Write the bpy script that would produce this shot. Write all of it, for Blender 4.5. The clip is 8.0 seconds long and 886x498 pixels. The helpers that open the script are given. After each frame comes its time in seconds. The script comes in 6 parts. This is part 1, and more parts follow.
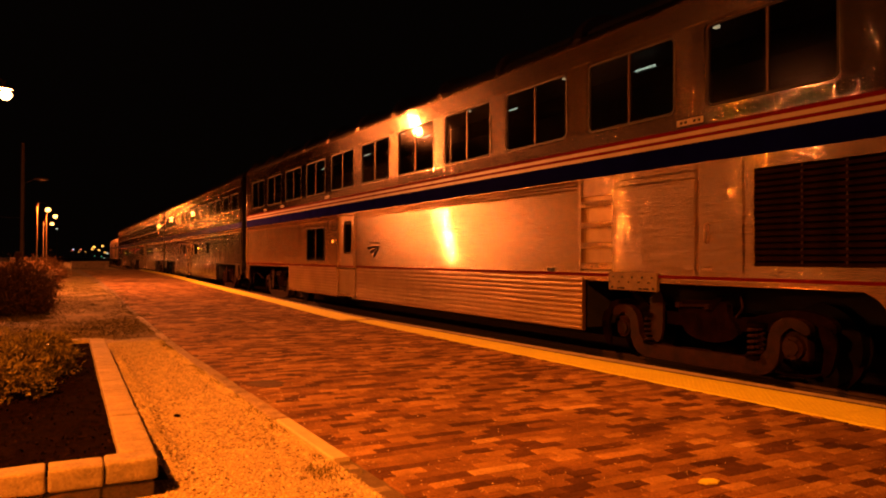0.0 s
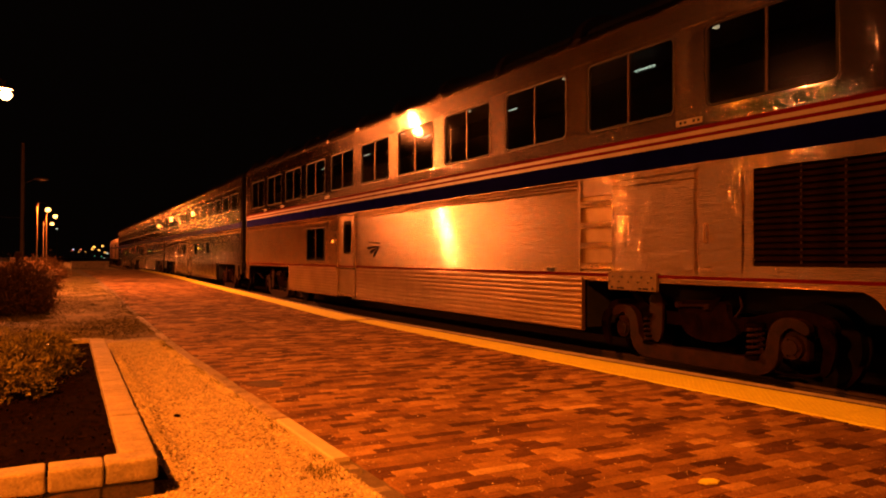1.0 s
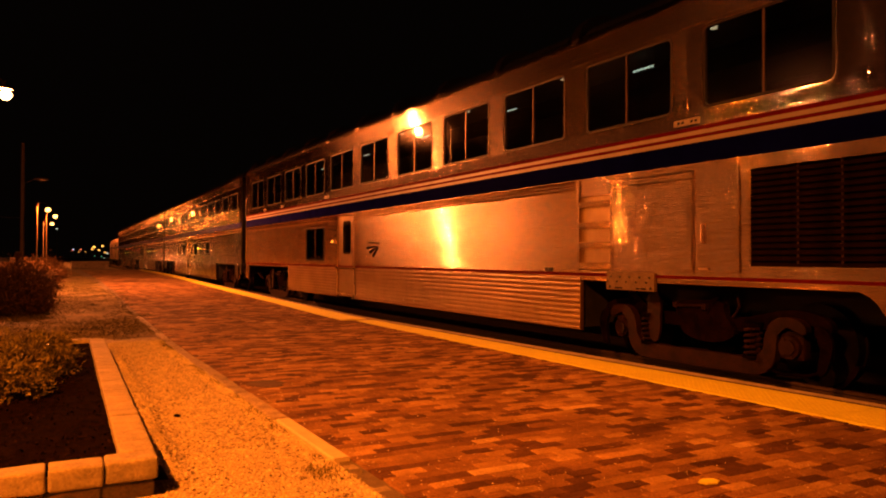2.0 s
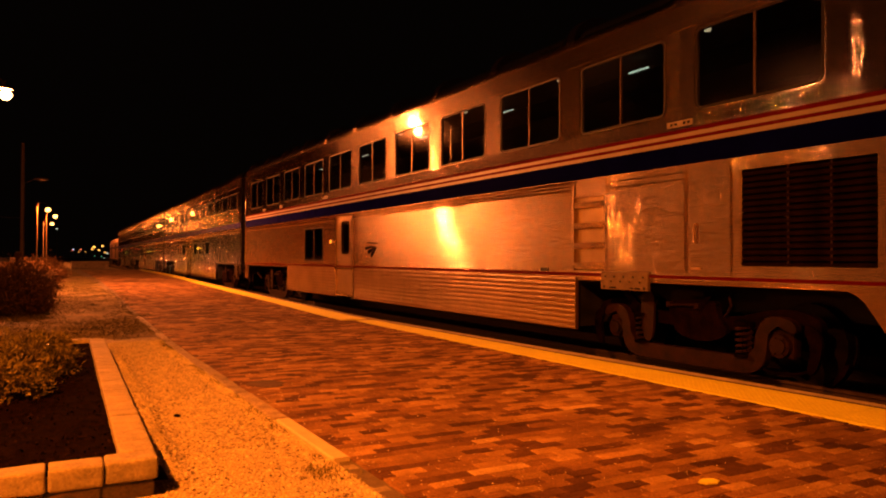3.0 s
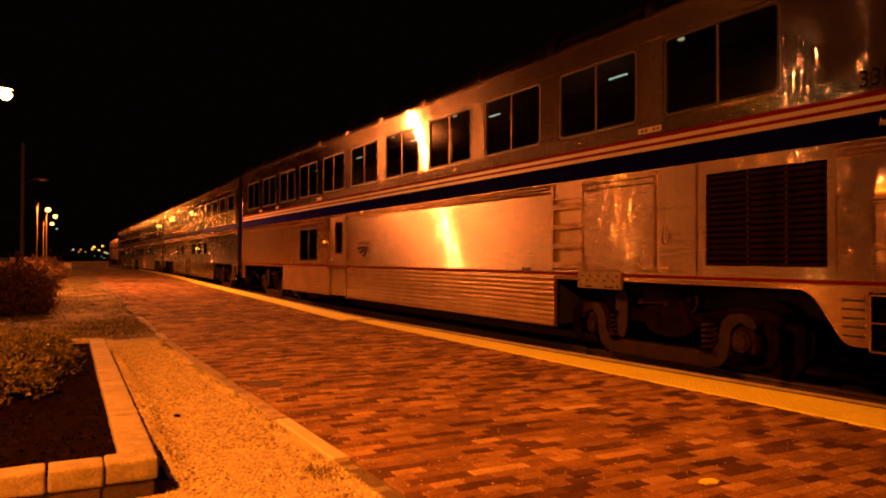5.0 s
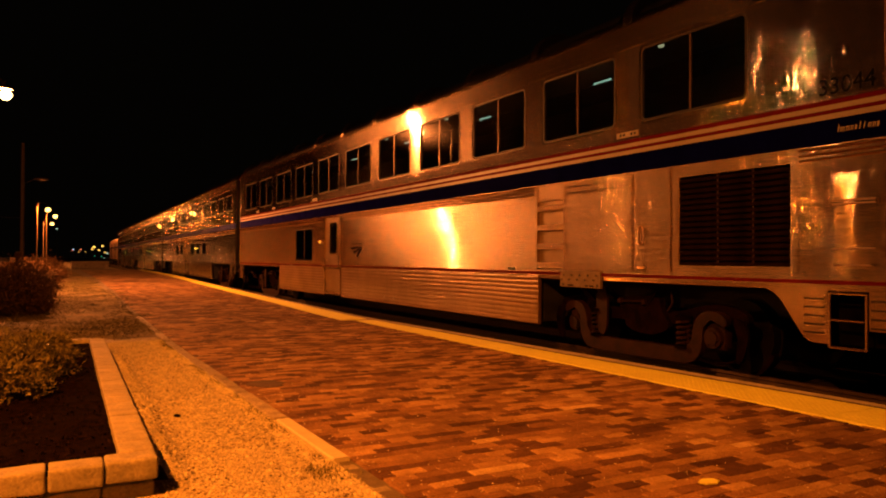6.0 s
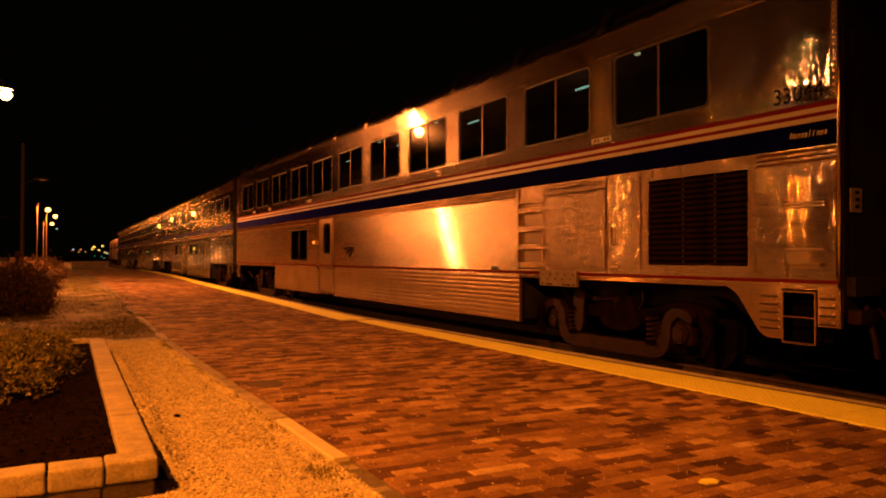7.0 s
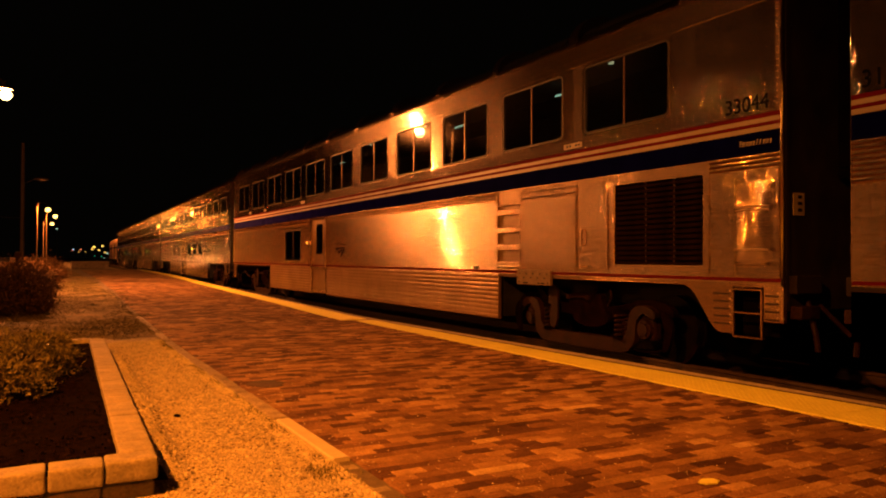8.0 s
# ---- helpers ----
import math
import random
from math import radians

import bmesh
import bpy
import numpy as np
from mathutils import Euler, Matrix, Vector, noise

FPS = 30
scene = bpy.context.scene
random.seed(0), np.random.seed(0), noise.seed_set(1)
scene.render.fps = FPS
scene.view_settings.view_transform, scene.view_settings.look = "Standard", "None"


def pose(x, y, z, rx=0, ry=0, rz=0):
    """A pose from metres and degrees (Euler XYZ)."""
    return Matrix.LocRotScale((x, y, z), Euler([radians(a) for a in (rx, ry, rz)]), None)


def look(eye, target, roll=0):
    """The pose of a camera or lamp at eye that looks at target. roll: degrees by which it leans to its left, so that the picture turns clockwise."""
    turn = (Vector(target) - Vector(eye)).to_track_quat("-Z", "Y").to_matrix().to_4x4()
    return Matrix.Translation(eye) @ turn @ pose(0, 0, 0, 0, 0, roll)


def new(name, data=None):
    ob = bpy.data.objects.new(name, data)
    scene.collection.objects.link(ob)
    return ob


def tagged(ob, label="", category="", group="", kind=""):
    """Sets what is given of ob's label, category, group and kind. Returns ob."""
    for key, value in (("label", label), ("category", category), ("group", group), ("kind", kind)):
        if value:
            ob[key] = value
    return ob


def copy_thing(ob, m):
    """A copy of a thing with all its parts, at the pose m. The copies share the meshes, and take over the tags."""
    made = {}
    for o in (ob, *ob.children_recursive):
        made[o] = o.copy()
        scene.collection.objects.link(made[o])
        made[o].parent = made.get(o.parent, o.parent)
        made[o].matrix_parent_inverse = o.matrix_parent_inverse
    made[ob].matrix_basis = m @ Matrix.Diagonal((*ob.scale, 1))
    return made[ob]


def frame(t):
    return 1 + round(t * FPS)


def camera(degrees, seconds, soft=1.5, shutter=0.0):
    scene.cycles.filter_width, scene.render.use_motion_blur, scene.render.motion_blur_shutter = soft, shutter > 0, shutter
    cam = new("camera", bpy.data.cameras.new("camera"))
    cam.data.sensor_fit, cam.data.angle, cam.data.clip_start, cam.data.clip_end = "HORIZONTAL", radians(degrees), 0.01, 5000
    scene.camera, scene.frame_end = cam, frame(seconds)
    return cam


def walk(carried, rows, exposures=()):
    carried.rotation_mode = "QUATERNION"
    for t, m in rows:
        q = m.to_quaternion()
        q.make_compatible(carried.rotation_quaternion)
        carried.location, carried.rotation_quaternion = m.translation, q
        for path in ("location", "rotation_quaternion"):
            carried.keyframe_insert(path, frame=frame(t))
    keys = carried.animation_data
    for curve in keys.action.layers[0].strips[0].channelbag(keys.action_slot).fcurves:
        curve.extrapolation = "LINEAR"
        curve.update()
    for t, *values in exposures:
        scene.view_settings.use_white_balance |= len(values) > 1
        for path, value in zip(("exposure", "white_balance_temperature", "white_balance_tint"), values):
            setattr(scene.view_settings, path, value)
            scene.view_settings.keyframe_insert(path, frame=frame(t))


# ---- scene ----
EYE = (0.0, 0.0, 1.30)
YAW, PITCH = radians(28.766), radians(0.671)
AIM = (EYE[0] + math.sin(YAW) * math.cos(PITCH), EYE[1] + math.cos(YAW) * math.cos(PITCH), EYE[2] + math.sin(PITCH))
cam = camera(62.43, 8.0, soft=2.0, shutter=0.0)
walk(cam, [(0.0, look(EYE, AIM, 0.18)), (8.0, look(EYE, AIM, 0.18))],
     [(0.0, 0.05, 6500, 10), (3.5, 0.05, 6500, 10), (4.5, 0.04, 6420, 7), (6.0, -0.09, 5600, -19), (8.0, -0.12, 5400, -25)])

# ---- night sky, lamps, exposure ----
world = bpy.data.worlds.new("night")
scene.world = world
world.use_nodes = True
world.node_tree.nodes["Background"].inputs[0].default_value = (0.55, 0.32, 0.22, 1)
world.node_tree.nodes["Background"].inputs[1].default_value = 0.0020
scene.view_settings.exposure = 0.0

SODIUM = (1.0, 0.185, 0.008)


def lamp_light(name, place, watts, radius, colour=SODIUM):
    data = bpy.data.lights.new(name, "POINT")
    data.energy, data.color, data.shadow_soft_size = watts, colour, radius
    ob = new(name, data)
    ob.location = place
    return ob


def hooded_light(name, place, aim, watts, radius, half_angle, colour=SODIUM):
    """A lamp under a deep hood, whose light fades towards the rim of its cone."""
    data = bpy.data.lights.new(name, "SPOT")
    data.energy, data.color, data.shadow_soft_size = watts, colour, radius
    data.spot_size, data.spot_blend = radians(2 * half_angle), 1.0
    ob = new(name, data)
    ob.location = place
    ob.rotation_euler = (Vector(aim) - Vector(place)).to_track_quat("-Z", "Y").to_euler()
    return ob


LAMP_NEAR = (-1.14, 29.5, 7.0)
LAMP_BACK = (-4.2, 1.2, 7.5)
LAMP_SIDE = (-39.0, 43.0, 12.5)
LAMP_YARD = (-30.0, 30.2, 12.5)
LAMP_STREET = (-20.0, 37.2, 4.6)
# Unseen fill lamp, added to put light on the far cars' lower sheets.
FILL_LOW = (-3.2, 130.0, 1.0)
# Added second yard lamp, unseen, for glints low on the corner panel.
FILL_CORNER = (-30.5, 31.2, 5.0)
LAMPS_FAR = [(-0.50, 0.61, 97.0), (0.54, 1.59, 113.0), (0.25, 1.49, 139.0)]
lamp_light("sodium_light_platform", LAMP_NEAR, 18500, 0.16, (1.0, 0.208, 0.042))
hooded_light("sodium_light_behind", LAMP_BACK, (0.5, 6.5, 0.0), 16500, 0.16, 45)
lamp_light("sodium_light_side", LAMP_SIDE, 5000, 0.16)
lamp_light("white_light_yard", LAMP_YARD, 4600, 0.17, (1.0, 0.26, 0.07))
lamp_light("white_light_street", LAMP_STREET, 3900, 0.16, (1.0, 0.18, 0.012))
lamp_light("white_light_lot", FILL_CORNER, 2500, 0.16, (1.0, 0.18, 0.012))
lamp_light("white_light_low", FILL_LOW, 2600, 0.16, (1.0, 0.20, 0.035))
for foot_x, head_x, lamp_y in LAMPS_FAR:
    lamp_light("sodium_light_far", (head_x, lamp_y, 6.85), 7500, 0.16, (1.0, 0.175, 0.022))


# ---- materials ----
def shader(name, rough=0.6, metal=0.0):
    m = bpy.data.materials.new(name)
    m.use_nodes = True
    nt = m.node_tree
    b = nt.nodes["Principled BSDF"]
    b.inputs["Roughness"].default_value = rough
    b.inputs["Metallic"].default_value = metal
    return m, nt, b


def node(nt, kind, **values):
    n = nt.nodes.new(kind)
    for k, v in values.items():
        n.inputs[k].default_value = v
    return n


def coords(nt, scale=(1, 1, 1), world_space=True, turn=(0, 0, 0)):
    mp = node(nt, "ShaderNodeMapping")
    mp.inputs["Rotation"].default_value = turn
    mp.inputs["Scale"].default_value = scale
    if world_space:
        g = nt.nodes.new("ShaderNodeNewGeometry")
        nt.links.new(g.outputs["Position"], mp.inputs["Vector"])
    else:
        g = nt.nodes.new("ShaderNodeTexCoord")
        nt.links.new(g.outputs["Object"], mp.inputs["Vector"])
    return mp.outputs["Vector"]


def ramp(nt, fac, stops):
    r = nt.nodes.new("ShaderNodeValToRGB")
    e = r.color_ramp.elements
    while len(e) < len(stops):
        e.new(0.5)
    for k, (p, c) in enumerate(stops):
        e[k].position, e[k].color = p, (*c, 1)
    nt.links.new(fac, r.inputs["Fac"])
    return r.outputs["Color"]


def mix(nt, a, b, fac, mode="MIX"):
    m = nt.nodes.new("ShaderNodeMix")
    m.data_type, m.blend_type = "RGBA", mode
    for sock, v in ((m.inputs[6], a), (m.inputs[7], b), (m.inputs[0], fac)):
        if isinstance(v, (int, float)):
            sock.default_value = v
        elif isinstance(v, tuple):
            sock.default_value = (*v, 1)
        else:
            nt.links.new(v, sock)
    return m.outputs[2]


def noise_tex(nt, vec, scale, detail=4.0, rough=0.55):
    n = node(nt, "ShaderNodeTexNoise", Scale=scale, Detail=detail, Roughness=rough)
    nt.links.new(vec, n.inputs["Vector"])
    return n.outputs["Fac"]


def bump(nt, b, height, strength, distance):
    n = node(nt, "ShaderNodeBump", Strength=strength, Distance=distance)
    nt.links.new(height, n.inputs["Height"])
    nt.links.new(n.outputs["Normal"], b.inputs["Normal"])
    return n


def surface(name, dark, light, scale=6.0, rough=0.7, metal=0.0, grain=60.0, relief=0.003, stain=0.35, vary=None, world_space=True, spread=0.5, spec=0.5):
    """Two-scale mottled surface: patches from dark to light, fine grain, relief; vary: 'object' or 'island' tints each piece."""
    m, nt, b = shader(name, rough, metal)
    b.inputs["Specular IOR Level"].default_value = spec
    if spec < 0.1:
        b.inputs["IOR"].default_value = 1.06
    v = coords(nt, world_space=world_space)
    big = noise_tex(nt, v, scale, 5)
    fine = noise_tex(nt, v, grain, 3)
    col = ramp(nt, big, [(0.3, dark), (0.7, light)])
    shade = ramp(nt, fine, [(0.25, (1 - stain,) * 3), (0.75, (1.0,) * 3)])
    col = mix(nt, col, shade, 1.0, "MULTIPLY")
    if vary:
        if vary == "object":
            rnd = nt.nodes.new("ShaderNodeObjectInfo").outputs["Random"]
        else:
            rnd = nt.nodes.new("ShaderNodeNewGeometry").outputs["Random Per Island"]
        tint = ramp(nt, rnd, [(0.0, (1 - spread,) * 3), (1.0, (1.0,) * 3)])
        col = mix(nt, col, tint, 1.0, "MULTIPLY")
    nt.links.new(col, b.inputs["Base Color"])
    r = ramp(nt, big, [(0.2, (max(rough - 0.12, 0.03),) * 3), (0.8, (min(rough + 0.12, 1),) * 3)])
    nt.links.new(r, b.inputs["Roughness"])
    if relief:
        bump(nt, b, fine, 0.8, relief)
    return m


def steel(name, tone, rough, aniso, wave, wave_size, haze=0.3, grime=0.2, brush=0.0, stretch=0.35, dust=0.0, ribs=0.0, detail=2.0, wide_rough=0.46, wide_brush=1.7):
    """Brushed, slightly buckled stainless sheet: a tight lobe spread up and down by the brushing, and a wider haze. wave: depth of the buckles in metres."""
    m, nt, b = shader(name, rough, 1.0)
    v = coords(nt, world_space=False)
    big = noise_tex(nt, v, 1.3, 6, 0.6)
    streak = noise_tex(nt, coords(nt, (6, 6, 0.6), False), 2.0, 4)
    col = ramp(nt, big, [(0.3, tuple(c * (1 - grime) for c in tone)), (0.7, tone)])
    col = mix(nt, col, ramp(nt, streak, [(0.3, (0.86, 0.85, 0.83)), (0.65, (1, 1, 1))]), 0.55, "MULTIPLY")
    tan = nt.nodes.new("ShaderNodeTangent")
    tan.direction_type, tan.axis = "RADIAL", "Z"
    wob = noise_tex(nt, coords(nt, (1, 1, stretch), False), wave_size, detail, 0.4)
    if ribs:
        # the sheet bellies between its stiffeners
        bands = nt.nodes.new("ShaderNodeTexWave")
        bands.bands_direction = "Y"
        for k, q in (("Scale", 0.31), ("Distortion", 1.4), ("Detail", 2.0), ("Detail Scale", 1.6)):
            bands.inputs[k].default_value = q
        nt.links.new(coords(nt, (1, 1, 0.25), False), bands.inputs["Vector"])
        wob = mix(nt, wob, bands.outputs["Color"], ribs)
    n1 = node(nt, "ShaderNodeBump", Strength=1.0, Distance=wave)
    nt.links.new(wob, n1.inputs["Height"])
    # horizontal brush marks far finer than can be seen tilt the normal up and down
    marks = noise_tex(nt, coords(nt, (3, 3, 1100), False, (0.6, 0.7, 0.5)), 1.0, 1)
    off = nt.nodes.new("ShaderNodeMath")
    off.operation = "SUBTRACT"
    off.inputs[1].default_value = 0.5
    nt.links.new(marks, off.inputs[0])
    units = []
    for reach in (brush, max(brush, wide_brush)):
        lift = nt.nodes.new("ShaderNodeVectorMath")
        lift.operation = "SCALE"
        lift.inputs[0].default_value = (0, 0, reach)
        nt.links.new(off.outputs[0], lift.inputs["Scale"])
        n2 = nt.nodes.new("ShaderNodeVectorMath")
        n2.operation = "ADD"
        nt.links.new(n1.outputs["Normal"], n2.inputs[0])
        nt.links.new(lift.outputs[0], n2.inputs[1])
        unit = nt.nodes.new("ShaderNodeVectorMath")
        unit.operation = "NORMALIZE"
        nt.links.new(n2.outputs[0], unit.inputs[0])
        units.append(unit.outputs[0])
    wide = nt.nodes.new("ShaderNodeBsdfAnisotropic")
    wide.distribution = "BECKMANN"
    for q, r, an, names, unit in ((b, rough, aniso, ("Base Color", "Anisotropic", "Anisotropic Rotation"), units[0]), (wide, wide_rough * 1.2, 0.3, ("Color", "Anisotropy", "Rotation"), units[1])):
        nt.links.new(col, q.inputs[names[0]])
        q.inputs["Roughness"].default_value = r
        q.inputs[names[1]].default_value = an
        q.inputs[names[2]].default_value = 0.25
        nt.links.new(tan.outputs[0], q.inputs["Tangent"])
        nt.links.new(unit, q.inputs["Normal"])
    mx = nt.nodes.new("ShaderNodeMixShader")
    mx.inputs[0].default_value = haze
    nt.links.new(b.outputs[0], mx.inputs[1])
    nt.links.new(wide.outputs[0], mx.inputs[2])
    last = mx
    if dust:
        # thin film of brown road dust on the metal
        film = nt.nodes.new("ShaderNodeBsdfDiffuse")
        nt.links.new(ramp(nt, big, [(0.3, (0.30, 0.17, 0.09)), (0.7, (0.42, 0.25, 0.14))]), film.inputs["Color"])
        last = nt.nodes.new("ShaderNodeMixShader")
        last.inputs[0].default_value = dust
        nt.links.new(mx.outputs[0], last.inputs[1])
        nt.links.new(film.outputs[0], last.inputs[2])
    nt.links.new(last.outputs[0], nt.nodes["Material Output"].inputs["Surface"])
    return m


def glow(name, colour, strength):
    m, nt, b = shader(name, 0.4)
    b.inputs["Base Color"].default_value = (*colour, 1)
    b.inputs["Emission Color"].default_value = (*colour, 1)
    b.inputs["Emission Strength"].default_value = strength
    return m


def tinted_glass(name, tint, rough=0.015, bend=0.0003):
    m, nt, b = shader(name, rough)
    b.inputs["Base Color"].default_value = (*tint, 1)
    b.inputs["Transmission Weight"].default_value = 1.0
    b.inputs["IOR"].default_value = 1.5
    bump(nt, b, noise_tex(nt, coords(nt, world_space=False), 2.2, 1), 1.0, bend)
    # thin bloom of dust that scatters strong light
    bloom = nt.nodes.new("ShaderNodeBsdfGlossy")
    bloom.inputs["Color"].default_value = (0.55, 0.48, 0.42, 1)
    bloom.inputs["Roughness"].default_value = 0.15
    bloom.distribution = "BECKMANN"
    mx = nt.nodes.new("ShaderNodeMixShader")
    mx.inputs[0].default_value = 0.0022
    nt.links.new(b.outputs[0], mx.inputs[1])
    nt.links.new(bloom.outputs[0], mx.inputs[2])
    nt.links.new(mx.outputs[0], nt.nodes["Material Output"].inputs["Surface"])
    return m


STEEL = steel("stainless_sheet", (0.68, 0.545, 0.42), 0.056, 0.2, 0.0011, 0.9, 0.30, brush=1.9, wide_rough=0.20, detail=1.0, stretch=0.6)
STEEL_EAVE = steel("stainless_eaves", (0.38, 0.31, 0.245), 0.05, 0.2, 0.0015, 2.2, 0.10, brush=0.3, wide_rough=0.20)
STEEL_SKIRT = steel("stainless_skirt", (0.40, 0.30, 0.22), 0.14, 0.2, 0.006, 2.0, 0.08, brush=0.5, dust=0.05)
STEEL_UPPER = steel("stainless_upper", (0.52, 0.415, 0.32), 0.016, 0.2, 0.016, 2.8, 0.045, brush=0.24, detail=3.5, stretch=0.36, wide_rough=0.32)
STEEL_SILL = steel("stainless_sill_sheet", (0.50, 0.41, 0.33), 0.016, 0.2, 0.014, 3.8, 0.04, brush=0.5, dust=0.004, detail=3.5, stretch=0.6, wide_rough=0.30)
STEEL_BAY = steel("stainless_window_bay", (0.52, 0.42, 0.335), 0.045, 0.2, 0.0022, 2.2, 0.10, brush=0.75, wide_rough=0.19)
STEEL_PANEL = steel("stainless_panel", (0.60, 0.465, 0.35), 0.018, 0.2, 0.0085, 3.0, 0.24, brush=0.40, dust=0.006, detail=3.0, stretch=0.5, wide_rough=0.28)
STEEL_RIB = steel("stainless_ribs", (0.50, 0.40, 0.30), 0.15, 0.3, 0.003, 2.0, 0.4, brush=0.5, dust=0.14, wide_rough=0.27, wide_brush=0.8)
STEEL_FLUTE = steel("stainless_flutes", (0.54, 0.44, 0.34), 0.07, 0.3, 0.005, 2.6, 0.22, brush=0.5, dust=0.01, wide_rough=0.24, detail=3.0, wide_brush=0.8)
STEEL_DOOR = steel("satin_door_steel", (0.50, 0.405, 0.315), 0.14, 0.2, 0.002, 2.0, 0.35, brush=1.2, dust=0.02, wide_rough=0.30)
STEEL_DULL = steel("stainless_dull", (0.28, 0.23, 0.18), 0.28, 0.5, 0.004, 2.0, 0.35, 0.4, dust=0.05)
STEEL_BUCKLED = steel("buckled_sheet", (0.70, 0.58, 0.46), 0.035, 0.2, 0.021, 5.0, 0.006, brush=0.6, stretch=0.4, ribs=0.42, detail=6.0, wide_rough=0.25)
STEEL_DISH = steel("dished_sheet", (0.62, 0.48, 0.36), 0.085, 0.2, 0.0008, 2.0, 0.20, brush=0.5, wide_rough=0.28)
STEEL_CORNER = steel("wrinkled_corner_sheet", (0.58, 0.45, 0.34), 0.03, 0.2, 0.0115, 4.2, 0.18, brush=0.3, dust=0.006, detail=3.0, stretch=0.7, wide_rough=0.30)
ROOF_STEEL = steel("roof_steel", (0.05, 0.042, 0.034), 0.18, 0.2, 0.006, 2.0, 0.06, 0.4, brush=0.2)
# Dark tone for mullions, the baggage car and the unlit-looking far walls.
DARK_STEEL = steel("dark_steel", (0.065, 0.045, 0.034), 0.35, 0.3, 0.002, 2.0, 0.5, 0.4)
LOUVRE = surface("grimy_louvre_paint", (0.0035, 0.0018, 0.0011), (0.0125, 0.006, 0.0034), 5, 0.6, spec=0.08, grain=50, relief=0.0006, stain=0.4, world_space=False)
JACK_STEEL = surface("dusty_jacking_plate", (0.09, 0.065, 0.045), (0.16, 0.12, 0.085), 6, 0.6, 0.0, spec=0.3, grain=50, relief=0.001, stain=0.4, world_space=False)
WHITE_BAND = surface("white_band_paint", (0.17, 0.165, 0.19), (0.225, 0.22, 0.25), 2.0, 0.35, spec=0.2, grain=30, relief=0.0004, stain=0.12, world_space=False)
RED_BAND = surface("red_band_paint", (0.055, 0.0022, 0.002), (0.080, 0.003, 0.0028), 2.0, 0.35, spec=0.08, grain=30, relief=0.0004, stain=0.15, world_space=False)
NAVY_BAND = surface("navy_band_paint", (0.0008, 0.001, 0.05), (0.0012, 0.0016, 0.085), 2.0, 0.3, spec=0.02, grain=30, relief=0.0004, stain=0.15, world_space=False)
BLACK_RUBBER = surface("black_rubber", (0.012, 0.012, 0.012), (0.03, 0.03, 0.03), 8, 0.6, grain=80, relief=0.001)
CAR_GLASS = tinted_glass("tinted_window_glass", (0.30, 0.33, 0.32))
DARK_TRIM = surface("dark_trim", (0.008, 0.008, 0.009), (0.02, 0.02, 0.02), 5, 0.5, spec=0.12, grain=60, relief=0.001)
INTERIOR = surface("interior_lining", (0.03, 0.03, 0.028), (0.06, 0.055, 0.05), 3, 0.8, grain=40, relief=0.0006, world_space=False)
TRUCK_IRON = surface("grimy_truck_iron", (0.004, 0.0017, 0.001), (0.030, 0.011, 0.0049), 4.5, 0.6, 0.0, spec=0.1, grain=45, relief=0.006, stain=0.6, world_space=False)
# Darker copy of the truck iron: the car body's shadow painted in.
SHADED_IRON = surface("shaded_frame_iron", (0.001, 0.0006, 0.0005), (0.011, 0.0046, 0.0024), 4, 0.65, 0.0, spec=0.06, grain=45, relief=0.005, stain=0.6, world_space=False)
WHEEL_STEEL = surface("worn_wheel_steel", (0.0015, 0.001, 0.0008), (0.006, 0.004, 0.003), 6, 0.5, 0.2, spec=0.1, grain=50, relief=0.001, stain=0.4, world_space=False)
PLATE_WHITE = surface("pale_plate", (0.15, 0.13, 0.10), (0.25, 0.22, 0.185), 5, 0.5, grain=60, relief=0.0008, stain=0.3, world_space=False)
# Near black, so the step opening and the gap between cars stay dark.
NEAR_BLACK = surface("near_black", (0.0015, 0.0012, 0.001), (0.004, 0.003, 0.0025), 4, 0.8, spec=0.05, grain=60, relief=0.001)
# Even dark base for the car ends and the coaches' end skirts.
END_IRON = surface("dark_end_sheet", (0.006, 0.0045, 0.004), (0.018, 0.013, 0.010), 2.5, 0.6, spec=0.12, grain=40, relief=0.001, stain=0.4, world_space=False)
LETTER_DARK = surface("dark_lettering", (0.004, 0.005, 0.010), (0.007, 0.008, 0.014), 5, 0.5, spec=0.05, grain=50, relief=0, world_space=False)
LETTER_PALE = surface("pale_lettering", (0.20, 0.20, 0.19), (0.28, 0.28, 0.26), 5, 0.5, grain=50, relief=0, world_space=False)
CEIL_GLOW = glow("cabin_light_glow", (0.85, 1.0, 0.80), 1.6)
WARM_GLOW = glow("reading_light_glow", (1.0, 0.72, 0.42), 1.2)
LIME_GLOW = glow("lime_marker_glow", (0.72, 0.95, 0.14), 2.0)
AMBER_GLOW = glow("amber_marker_glow", (1.0, 0.33, 0.02), 3.0)
LAMP_GLOW = glow("sodium_lens_glow", (1.0, 0.52, 0.20), 9.0)

